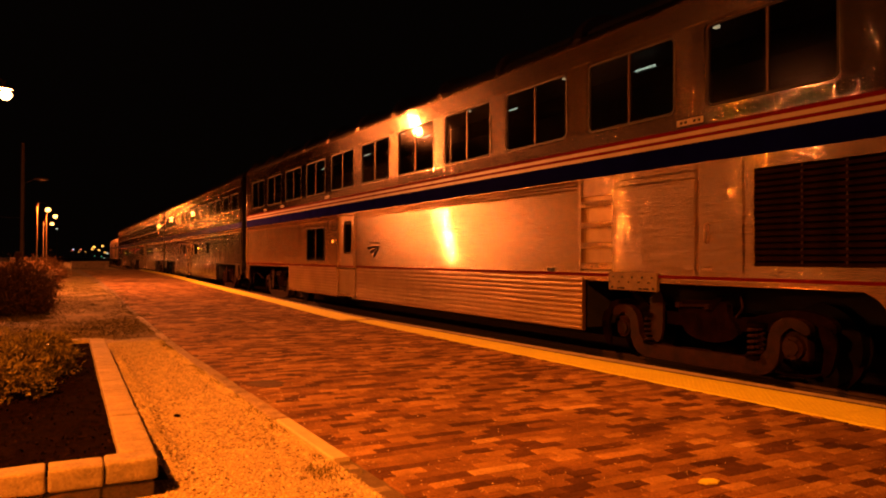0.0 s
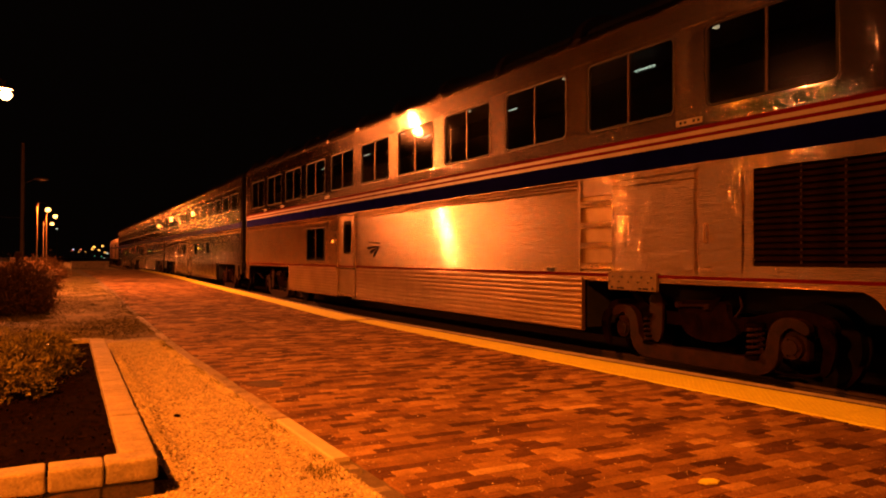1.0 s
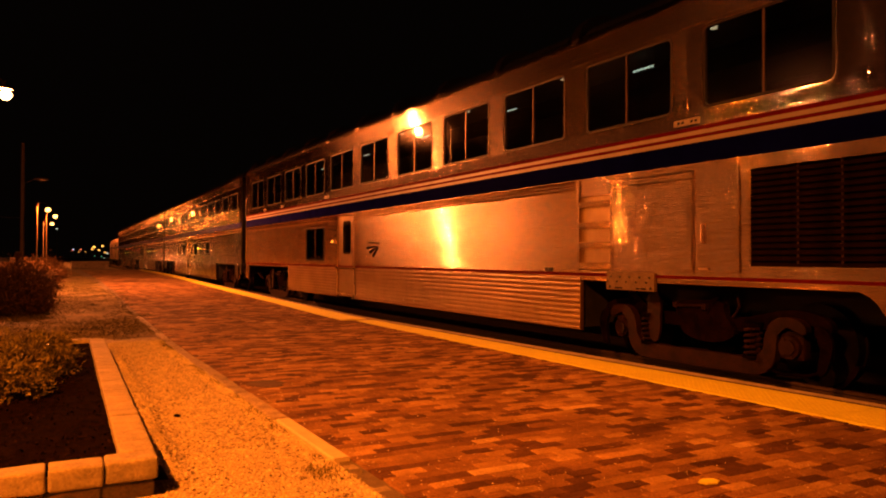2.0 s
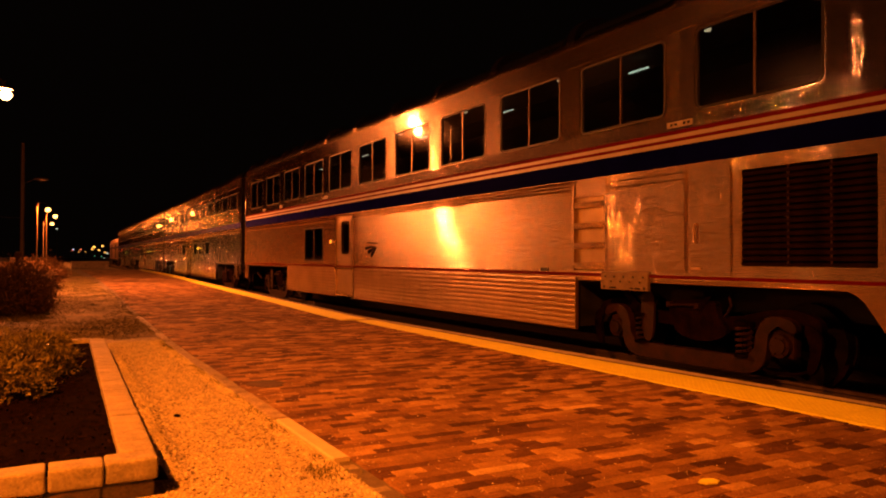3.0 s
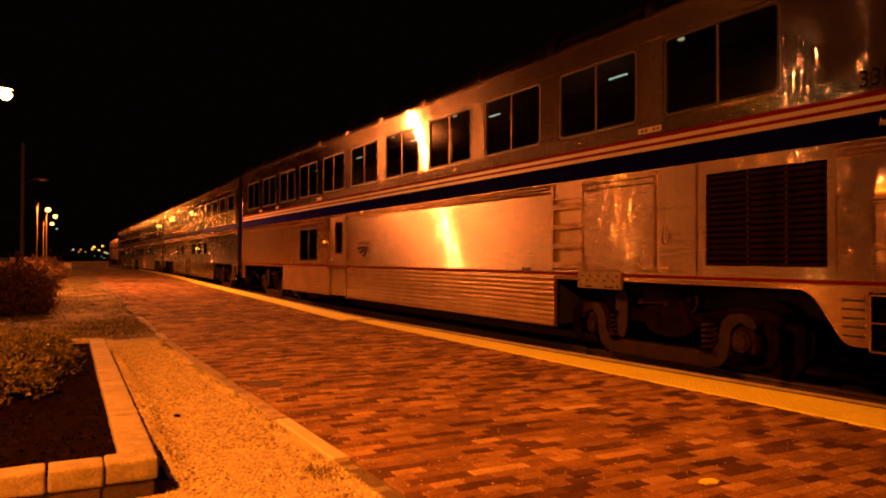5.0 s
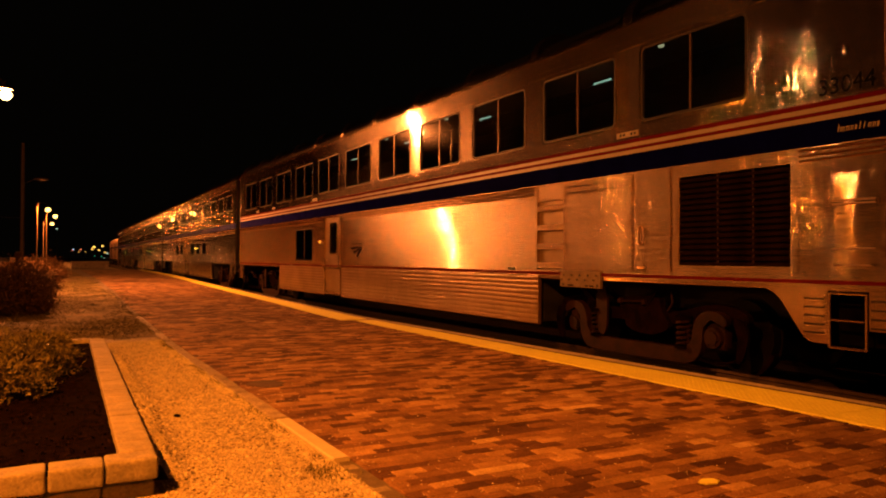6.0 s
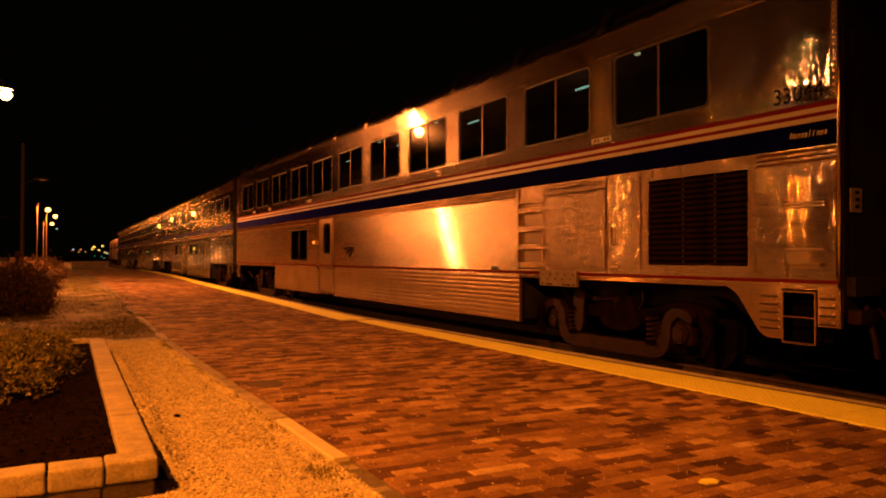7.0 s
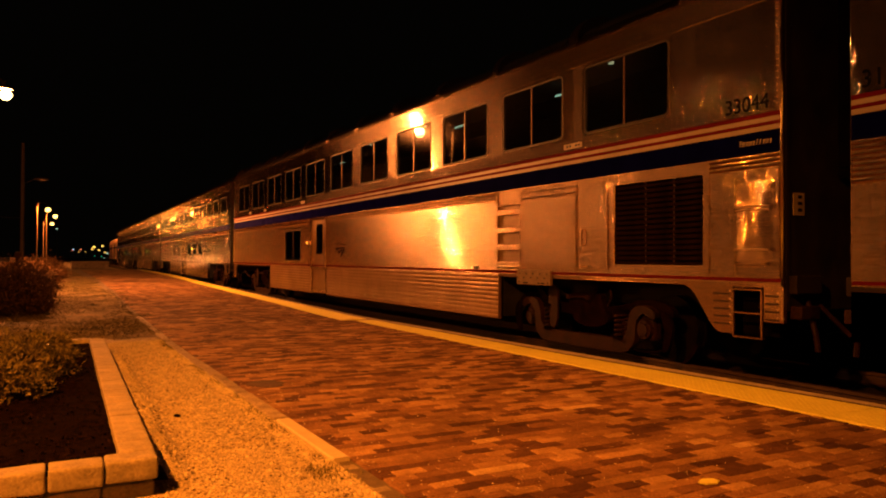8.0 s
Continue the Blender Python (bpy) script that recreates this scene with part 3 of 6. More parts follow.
        pipe(bm, [(xs, yc - 0.62, 0.86), (xs - 0.01, yc - 0.66, 0.74), (xs, yc - 0.60, 0.66), (xs + 0.05, yc - 0.52, 0.62)], 0.014, 6)
        part("brake_pipe", bm, TRUCK_IRON, t)
        bm = bmesh.new()
        pipe(bm, [(xs + 0.01, yc - 1.08, 0.06), (xs, yc - 1.22, 0.045), (xs, yc - 1.50, 0.06), (xs + 0.02, yc - 1.62, 0.10)], 0.018, 6)
        part("brake_rod", bm, SHADED_IRON, t)
    for sy in (-1.295, 1.295):
        bm = bmesh.new()
        for xw in (CAR_WIDTH / 2 - 0.79, CAR_WIDTH / 2 + 0.66):
            tube(bm, (xw, 0, 0), (xw + 0.13, 0, 0), WHEEL_R, 40)
            flange = xw + 0.13 if xw < CAR_WIDTH / 2 else xw - 0.03
            tube(bm, (flange, 0, 0), (flange + 0.03, 0, 0), WHEEL_R + 0.026, 40)
            tube(bm, (xw - 0.03, 0, 0), (xw + 0.16, 0, 0), 0.12, 20)
            for q in range(6):
                a = q * math.pi / 3
                tube(bm, (xw - 0.012, 0.26 * math.cos(a), 0.26 * math.sin(a)), (xw + 0.01, 0.26 * math.cos(a), 0.26 * math.sin(a)), 0.035, 8)
        tube(bm, (0.36, 0, 0), (CAR_WIDTH - 0.36, 0, 0), 0.075, 14)
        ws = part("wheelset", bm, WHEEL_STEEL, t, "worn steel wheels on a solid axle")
        ws.location = (0, yc + sy, RAIL_TOP + WHEEL_R)
    return t


def car_roof(car, windows, domed):
    """Rounded roof; on a domed car the shoulder is glazed between raised steel pillars."""
    def arc(x_in, rise, off=0.0, n=8):
        return [(x_in * (1 - math.cos(radians(90 * k / n))) - off * math.cos(radians(90 * k / n)), 4.42 + rise * math.sin(radians(90 * k / n)) + off * math.sin(radians(90 * k / n))) for k in range(n + 1)]
    bm = bmesh.new()
    left = arc(0.85, 0.38)
    prof = left + [(CAR_WIDTH - x, z) for x, z in left[::-1]]
    prof = prof + [(CAR_WIDTH - 0.12, 4.42), (CAR_WIDTH - 0.9, 4.72), (0.9, 4.72), (0.12, 4.42)]
    extrude_profile(bm, prof, 0, CAR_LENGTH, close=True)
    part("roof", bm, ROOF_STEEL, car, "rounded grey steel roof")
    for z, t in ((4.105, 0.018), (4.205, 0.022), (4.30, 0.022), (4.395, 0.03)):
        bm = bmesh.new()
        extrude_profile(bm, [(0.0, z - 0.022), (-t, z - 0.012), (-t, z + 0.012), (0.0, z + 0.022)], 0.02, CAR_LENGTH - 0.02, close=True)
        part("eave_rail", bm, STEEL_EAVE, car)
    bm = bmesh.new()
    rivet_row(bm, (0.1, 4.255), (CAR_LENGTH - 0.1, 4.255), 340, 0.0045)
    rivet_row(bm, (0.1, 4.155), (CAR_LENGTH - 0.1, 4.155), 340, 0.0045)
    part("eave_rivets", bm, STEEL_EAVE, car, kind="stuff")
    if domed:
        mids = [windows[0][0] - 0.24] + [w[1] + 0.24 for w in windows]
        for a, b in zip(mids[:-1], mids[1:]):
            bm = bmesh.new()
            extrude_profile(bm, arc(0.80, 0.36, 0.010)[1:8], a + 0.2, b - 0.2)
            part("roof_pane", bm, DARK_GLASS, car, "curved dark roof glass", smooth=True)
        for ym in mids:
            bm = bmesh.new()
            pr = arc(0.55, 0.47, 0.02)
            extrude_profile(bm, [(0.0, 4.40)] + pr + [(0.80, 4.84), (0.80, 4.72)], ym - 0.09, ym + 0.09, close=True)
            part("roof_pillar", bm, STEEL_FLUTE, car, "raised steel pillar between roof panes")


DARK_GLASS = surface("dark_roof_glass", (0.004, 0.004, 0.005), (0.008, 0.008, 0.009), 2, 0.06, grain=10, relief=0, stain=0.1, world_space=False)


def end_wall(car, y, outward):
    """Car end with a diaphragm round the passage, a coupler and fittings."""
    y2 = y - outward * 0.05
    lo, hi = min(y, y2), max(y, y2)
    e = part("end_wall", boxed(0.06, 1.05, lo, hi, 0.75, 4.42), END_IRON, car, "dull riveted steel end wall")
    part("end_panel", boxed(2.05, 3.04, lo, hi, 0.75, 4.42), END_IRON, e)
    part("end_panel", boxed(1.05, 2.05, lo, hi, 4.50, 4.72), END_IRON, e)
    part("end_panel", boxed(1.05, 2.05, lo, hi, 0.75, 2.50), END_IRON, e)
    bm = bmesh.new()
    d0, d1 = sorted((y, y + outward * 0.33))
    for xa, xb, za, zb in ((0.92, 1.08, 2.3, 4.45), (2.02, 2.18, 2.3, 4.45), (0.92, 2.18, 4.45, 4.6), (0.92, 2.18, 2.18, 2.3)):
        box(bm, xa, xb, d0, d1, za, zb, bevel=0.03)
    part("diaphragm", bm, NEAR_BLACK, e, "black rubber gangway diaphragm")
    bm = bmesh.new()
    c0, c1 = sorted((y - outward * 0.2, y + outward * 0.36))
    box(bm, 1.42, 1.68, c0, c1, 0.62, 0.86, bevel=0.03)
    part("coupler", bm, TRUCK_IRON, e)
    bm = bmesh.new()
    pipe(bm, [(0.35, y + outward * 0.03, 0.85), (0.33, y + outward * 0.14, 0.5), (0.34, y + outward * 0.16, 0.32)], 0.03, 8)
    pipe(bm, [(0.55, y + outward * 0.03, 0.80), (0.75, y + outward * 0.25, 0.48), (1.0, y + outward * 0.34, 0.42)], 0.025, 8)
    part("air_hose", bm, TRUCK_IRON, e)
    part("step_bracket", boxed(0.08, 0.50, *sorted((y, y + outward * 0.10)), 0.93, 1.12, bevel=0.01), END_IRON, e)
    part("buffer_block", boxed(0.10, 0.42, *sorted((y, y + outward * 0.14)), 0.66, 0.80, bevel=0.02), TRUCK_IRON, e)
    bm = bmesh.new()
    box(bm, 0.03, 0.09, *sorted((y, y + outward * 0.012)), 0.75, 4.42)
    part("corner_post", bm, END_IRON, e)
    return e


def shell(car):
    part("floor_deck", boxed(0.07, CAR_WIDTH - 0.07, 0.06, CAR_LENGTH - 0.06, 2.50, 2.56), INTERIOR, car)
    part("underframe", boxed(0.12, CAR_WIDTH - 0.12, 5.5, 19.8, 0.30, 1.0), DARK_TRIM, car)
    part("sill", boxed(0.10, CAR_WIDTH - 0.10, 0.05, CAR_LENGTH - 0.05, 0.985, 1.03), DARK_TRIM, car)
    part("cabin_ceiling", boxed(0.5, CAR_WIDTH - 0.5, 0.06, CAR_LENGTH - 0.06, 4.62, 4.66), INTERIOR, car)


def equipment_end(car):
    """Louvred grille, access panels, ladder recess and stepped end skirt next to the rear truck."""
    o = REAR_Y
    # grille
    bm = bmesh.new()
    ring_frame(bm, (3.76 - o, 5.46 - o, 1.13, 2.37, 0.02), 0.085, -0.014, 0.05)
    g = part("grille", bm, STEEL_PANEL, car, "louvred air grille in a steel frame")
    n = 17
    slat = bmesh.new()
    prism_w = (3.84 - o, 5.36 - o)
    vs = [slat.verts.new(p) for y in prism_w for p in ((0.006, y, -0.004), (0.006, y, 0.028), (0.070, y, 0.060), (0.070, y, 0.052), (0.012, y, 0.020), (0.012, y, -0.004))]
    for q in range(6):
        slat.faces.new((vs[q], vs[(q + 1) % 6], vs[6 + (q + 1) % 6], vs[6 + q]))
    slat.faces.new(vs[:6])
    slat.faces.new(vs[6:][::-1])
    first = part("slat", slat, LOUVRE, g)
    for k in range(1, n):
        s = new("slat", first.data)
        s.parent, s.location = g, (0, 0, 0)
        s.location.z = 1.215 + (2.29 - 1.215) * k / (n - 1)
    first.location.z = 1.215
    part("grille_back", boxed(0.10, 0.13, 3.80 - o, 5.40 - o, 1.15, 2.37), DARK_TRIM, g)
    for yy in (4.32, 4.80):
        part("grille_stay", boxed(0.012, 0.022, yy - o - 0.012, yy - o + 0.012, 1.20, 2.30), TRUCK_IRON, g)
    # access panels
    p = part("access_panel", boxed(-0.016, -0.001, 6.15 - o, 7.55 - o, 1.13, 2.40, bevel=0.004), STEEL_PANEL, car, "flat riveted access panel")
    bm = bmesh.new()
    for z in (2.385, 2.30, 2.22):
        rivet_row(bm, (6.2 - o, z), (7.5 - o, z), 26, 0.012, -0.018)
    rivet_row(bm, (7.52 - o, 1.2), (7.52 - o, 2.2), 18, 0.010, -0.018)
    part("panel_rivets", bm, STEEL_BAY, p, kind="stuff")
    for z in (2.345, 2.26):
        part("panel_rail", boxed(-0.034, -0.014, 6.16 - o, 7.54 - o, z - 0.012, z + 0.012, bevel=0.004), STEEL_BAY, p)
    part("post_strip", boxed(-0.028, -0.015, 6.17 - o, 6.34 - o, 1.14, 2.36, bevel=0.004), STEEL_PANEL, p)
    bm = bmesh.new()
    for y in (6.19, 6.32):
        rivet_row(bm, (y - o, 1.16), (y - o, 2.34), 24, 0.007, -0.028)
    part("post_rivets", bm, STEEL_PANEL, p, kind="stuff")
    p = part("locker_door", boxed(-0.020, -0.001, 5.50 - o, 6.12 - o, 1.14, 2.40, bevel=0.006), STEEL_PANEL, car, "steel locker door with a pull handle")
    bm = bmesh.new()
    pipe(bm, [(-0.02, 6.0 - o, 1.48), (-0.05, 6.0 - o, 1.50), (-0.05, 6.0 - o, 1.69), (-0.02, 6.0 - o, 1.71)], 0.011, 8)
    part("handle", bm, STEEL_RIB, p)
    part("latch", boxed(-0.034, -0.018, 5.92 - o, 6.06 - o, 1.165, 1.19), STEEL_RIB, p)
    # ladder recess with rungs
    bm = bmesh.new()
    box(bm, 0.034, 0.05, 7.62 - o, 8.29 - o, 1.10, 2.42)
    l = part("ladder_recess", bm, STEEL_DULL, car, "recessed side ladder with flat steel rungs")
    for z in (1.19, 1.477, 1.764, 2.06):
        part("rung", boxed(-0.008, 0.02, 7.64 - o, 8.27 - o, z - 0.045, z + 0.045, bevel=0.006), STEEL, l)
    part("recess_head", boxed(0.004, 0.03, 7.64 - o, 8.27 - o, 2.17, 2.42, bevel=0.006), STEEL_PANEL, l)
    for y in (7.60, 8.30):
        part("stile", boxed(-0.014, 0.01, y - o - 0.022, y - o + 0.022, 1.10, 2.43, bevel=0.005), STEEL_PANEL, l)
    bm = bmesh.new()
    for y in (7.60, 8.30):
        rivet_row(bm, (y - o, 1.12), (y - o, 2.42), 22, 0.008, -0.016)
    part("stile_rivets", bm, STEEL_PANEL, l, kind="stuff")
    # jacking plate
    p = part("jacking_plate", boxed(-0.03, 0.02, 6.78 - o, 7.67 - o, 0.875, 1.115, bevel=0.005), JACK_STEEL, car, "pale bolted jacking plate")
    bm = bmesh.new()
    for k in range(5):
        for z in (1.05, 0.985):
            y = 6.86 - o + k * 0.18 + (0.06 if z < 1 else 0)
            tube(bm, (-0.042, y, z), (-0.028, y, z), 0.013, 6)
    for y in (6.84, 7.60):
        tube(bm, (-0.035, y - o, 0.91), (-0.028, y - o, 0.91), 0.02, 8)
    part("plate_bolts", bm, DARK_TRIM, p, kind="stuff")
    for a, b in ((6.92, 7.02), (7.04, 7.10), (7.36, 7.50)):
        part("plate_mark", boxed(-0.032, -0.0302, a - o, b - o, 0.893, 0.912), LETTER_DARK, p)
    # end corner panel
    p = part("corner_panel", boxed(-0.010, -0.001, 2.83 - o, 3.73 - o, 1.10, 2.28, bevel=0.004), STEEL_CORNER, car, "buckled steel corner panel with hatch bars")
    # dished hatch between its bars
    bm = bmesh.new()
    ny, nz = 12, 16
    grid = [[bm.verts.new((-0.013 - 0.020 * math.sin(math.pi * j / nz) * math.sin(math.pi * i / ny) - 0.003 * noise.noise((i * 0.5, j * 0.4, 2)), 0.13 + 0.45 * i / ny, 1.20 + 0.94 * j / nz)) for i in range(ny + 1)] for j in range(nz + 1)]
    for j in range(nz):
        for i in range(ny):
            bm.faces.new((grid[j][i], grid[j][i + 1], grid[j + 1][i + 1], grid[j + 1][i]))
    part("hatch", bm, STEEL_DISH, p, "dished steel hatch", smooth=True)
    for z, ya, yb, r in ((1.866, 0.115, 0.605, 0.008), (1.832, 0.115, 0.605, 0.008), (1.398, 0.115, 0.605, 0.009), (1.240, 0.16, 0.585, 0.006)):
        part("hatch_bar", boxed(-0.050, -0.030, ya, yb, z - r, z + r, bevel=0.003), STEEL_DULL, p)
        for y in (ya + 0.015, yb - 0.015):
            part("bar_clip", boxed(-0.052, -0.010, y - 0.016, y + 0.016, z - 0.018, z + 0.018, bevel=0.004), STEEL_BAY, p)
    part("seam_strip", boxed(-0.016, -0.009, 0.575, 0.612, 1.11, 2.20), STEEL_BAY, p)
    bm = bmesh.new()
    rivet_row(bm, (2.85 - o, 1.12), (2.85 - o, 2.27), 22, 0.008, -0.012)
    rivet_row(bm, (3.70 - o, 1.12), (3.70 - o, 2.27), 22, 0.008, -0.012)
    rivet_row(bm, (2.86 - o, 2.25), (3.69 - o, 2.25), 16, 0.008, -0.012)
    part("panel_rivets", bm, STEEL_PANEL, p, kind="stuff")


def end_skirts(car, material=None):
    material = material or STEEL_SKIRT
    o = REAR_Y
    bm = bmesh.new()
    prism(bm, [(3.44 - o, 0.985), (3.44 - o, 0.46), (3.60 - o, 0.46), (3.66 - o, 0.475), (3.72 - o, 0.52), (3.98 - o, 0.88), (4.05 - o, 0.94), (4.15 - o, 0.985)], 0.0, 0.05)
    box(bm, 0.0, 0.05, 0.0, 3.03 - o, 0.62, 0.985)
    box(bm, 0.0, 0.05, 0.0, CAR_LENGTH, 0.985, 1.03)
    s = part("end_skirt", bm, material, car, "slotted steel end skirt with slanted edge")
    for k in range(5):
        z = 0.90 - k * 0.085
        part("slot", boxed(-0.004, 0.004, 3.48 - o, (3.70 - 0.0) - o, z - 0.008, z + 0.008), DARK_TRIM, s)
        if k < 4:
            part("slot", boxed(-0.004, 0.004, 2.84 - o, 3.01 - o, z - 0.008, z + 0.008), DARK_TRIM, s)
    bm = bmesh.new()
    for k in range(5):
        z = 0.935 - k * 0.09
        rivet_row(bm, (3.47 - o, z), (3.47 - o, z), 1, 0.014, -0.002)
        if k < 4:
            rivet_row(bm, (2.86 - o, z), (2.86 - o, z), 1, 0.014, -0.002)
    part("skirt_bolts", bm, STEEL_DULL, s, kind="stuff")
    bm = bmesh.new()
    ya, yb = 3.05 - o, 3.42 - o
    pipe(bm, [(-0.008, ya, 0.96), (-0.008, yb, 0.96), (-0.008, yb, 0.43), (-0.008, ya, 0.43), (-0.008, ya, 0.96)], 0.012, 8)
    box(bm, -0.014, 0.02, ya, yb, 0.692, 0.706)
    box(bm, -0.014, 0.05, ya, yb, 0.425, 0.440)
    part("stirrup_step", bm, STEEL_SKIRT, car, "open stirrup step of bent steel bar")
    # near-black sheet that paints the dark behind the open step
    part("step_back", boxed(0.22, 0.25, ya - 0.05, yb + 0.05, 0.44, 0.985), NEAR_BLACK, car)
    bm = bmesh.new()
    box(bm, 0.0, 0.05, 27.6 - o, 28.09 - o, 0.50, 0.985)
    part("end_skirt", bm, material, car)
    # dark sheet inside the wheel well
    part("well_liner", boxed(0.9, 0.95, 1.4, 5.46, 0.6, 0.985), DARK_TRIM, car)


def belt_flutes(car, runs, bars=3):
    for y0, y1 in runs:
        bm = bmesh.new()
        prof = []
        for k in range(bars):
            z = 2.431 - (bars - k) * 0.052
            prof += [(-0.001, z), (-0.020, z + 0.010), (-0.026, z + 0.022), (-0.020, z + 0.033), (-0.001, z + 0.042)]
        prof += [(-0.001, 2.432), (0.02, 2.432), (0.02, 2.426 - bars * 0.052)]
        extrude_profile(bm, prof, y0, y1, close=True)
        part("belt_fluting", bm, STEEL_FLUTE, car)
        bm = bmesh.new()
        rivet_row(bm, (y0 + 0.03, 2.418 - bars * 0.052), (y1 - 0.03, 2.418 - bars * 0.052), max(int((y1 - y0) / 0.075), 2), 0.006)
        part("belt_rivets", bm, STEEL_RIB, car, kind="stuff")


def side_door(car, y0, y1):
    bm = bmesh.new()
    ring_frame(bm, (y0 - 0.07, y1 + 0.07, 0.30, 2.43, 0.03), 0.075, -0.022, 0.05)
    d = part("side_door", bm, STEEL, car, "steel vestibule door with narrow window")
    bm = bmesh.new()
    w = (y0 + 0.31, y1 - 0.36, 1.41, 2.20)
    holed_cell(bm, y0, y1, 1.25, 2.40, (*w, 0.08), 0.012, 0.05)
    box(bm, 0.012, 0.05, y0, y1, 0.32, 1.25)
    part("leaf", bm, STEEL_DOOR, d)
    bm = bmesh.new()
    ring_frame(bm, (w[0] - 0.03, w[1] + 0.03, w[2] - 0.03, w[3] + 0.03, 0.10), 0.05, -0.002, 0.03)
    part("window_trim", bm, STEEL_BAY, d)
    pn = part("pane", boxed(0.022, 0.028, w[0], w[1], w[2], w[3]), CAR_GLASS, d)
    pn.visible_shadow = False
    bm = bmesh.new()
    tube(bm, (-0.03, y1 - 0.12, 1.22), (0.012, y1 - 0.12, 1.22), 0.02, 8)
    box(bm, -0.035, -0.02, y1 - 0.16, y1 - 0.04, 1.21, 1.23)
    part("handle", bm, STEEL_RIB, d)
    for y in (y0 - 0.05, y1 + 0.05):
        bm = bmesh.new()
        pipe(bm, [(-0.02, y, 1.00), (-0.07, y, 1.04), (-0.07, y, 2.25), (-0.02, y, 2.29)], 0.012, 8)
        for z in (1.00, 2.29):
            box(bm, -0.035, 0.0, y - 0.03, y + 0.03, z - 0.045, z + 0.045, bevel=0.01)
        part("grab_rail", bm, STEEL_BAY, d)
    return d


def marker_lamp(car, y, z, mat=None, label="small amber door indicator lamp"):
    bm = bmesh.new()
    tube(bm, (-0.03, y, z), (0.0, y, z), 0.05, 14)
    m = part("marker_lamp", bm, STEEL_DULL, car, label)
    bm = bmesh.new()
    tube(bm, (-0.055, y, z), (-0.03, y, z), 0.032, 12, )
    part("lens", bm, mat or AMBER_GLOW, m)


def emblem(car, yc, zc):
    """Three swept dark bars that fan from one tip, under a broken line."""
    shapes = ([(-0.38, 0.10), (-0.05, 0.112), (0.22, 0.100), (0.385, 0.085), (0.30, 0.030), (0.12, 0.062), (-0.05, 0.074), (-0.22, 0.082)],
              [(-0.37, 0.088), (-0.20, 0.070), (-0.03, 0.050), (0.11, 0.022), (0.22, -0.014), (0.12, -0.066), (0.0, -0.020), (-0.12, 0.024), (-0.27, 0.062)],
              [(-0.36, 0.076), (-0.26, 0.050), (-0.15, 0.004), (-0.06, -0.045), (0.02, -0.112), (-0.045, -0.155), (-0.13, -0.105), (-0.21, -0.045), (-0.27, 0.010)])
    e = None
    for k, shape in enumerate(shapes):
        bm = bmesh.new()
        prism(bm, [(yc + a, zc + b) for a, b in shape], -0.004, -0.001)
        ob = part("emblem" if k == 0 else "emblem_bar", bm, LETTER_DARK, car if k == 0 else e, "dark painted emblem of three swept bars" if k == 0 else "")
        e = e or ob
    for k in range(6):
        part("emblem_dash", boxed(-0.003, -0.001, yc - 0.38 + k * 0.11, yc - 0.31 + k * 0.11, zc + 0.165 + 0.004 * k, zc + 0.192 + 0.004 * k), LETTER_DARK, e)


def cabin_lights(car):
    """Louvred strips and small round lamps under the upper ceiling."""
    for k in range(5):
        y = 6.20 + 3.95 * k
        f = part("cabin_light", boxed(1.93, 2.03, y - 0.26, y + 0.26, 4.43, 4.47, bevel=0.004), INTERIOR, car, "louvred ceiling light inside the car")
        for q in range(6):
            part("louvre", boxed(1.915, 1.93, y - 0.23 + q * 0.08, y - 0.18 + q * 0.08, 4.435, 4.465), CEIL_GLOW, f)
    for k in range(6):
        bm = bmesh.new()
        tube(bm, (1.58, 4.44 - 3.45 + 3.45 * k, 4.585), (1.58, 4.44 - 3.45 + 3.45 * k, 4.62), 0.05, 10)
        part("reading_light", bm, WARM_GLOW, car)


def small_plates(car, places):
    for y, z, w in places:
        p = part("data_plate", boxed(-0.008, -0.001, y - w / 2, y + w / 2, z - 0.035, z + 0.035), PLATE_WHITE, car, "small pale data plate")
        for q in range(5):
            if q != 2:
                part("plate_mark", boxed(-0.0095, -0.0081, y - w * 0.42 + q * w * 0.17, y - w * 0.32 + q * w * 0.17, z - 0.016, z + 0.016), LETTER_DARK, p)


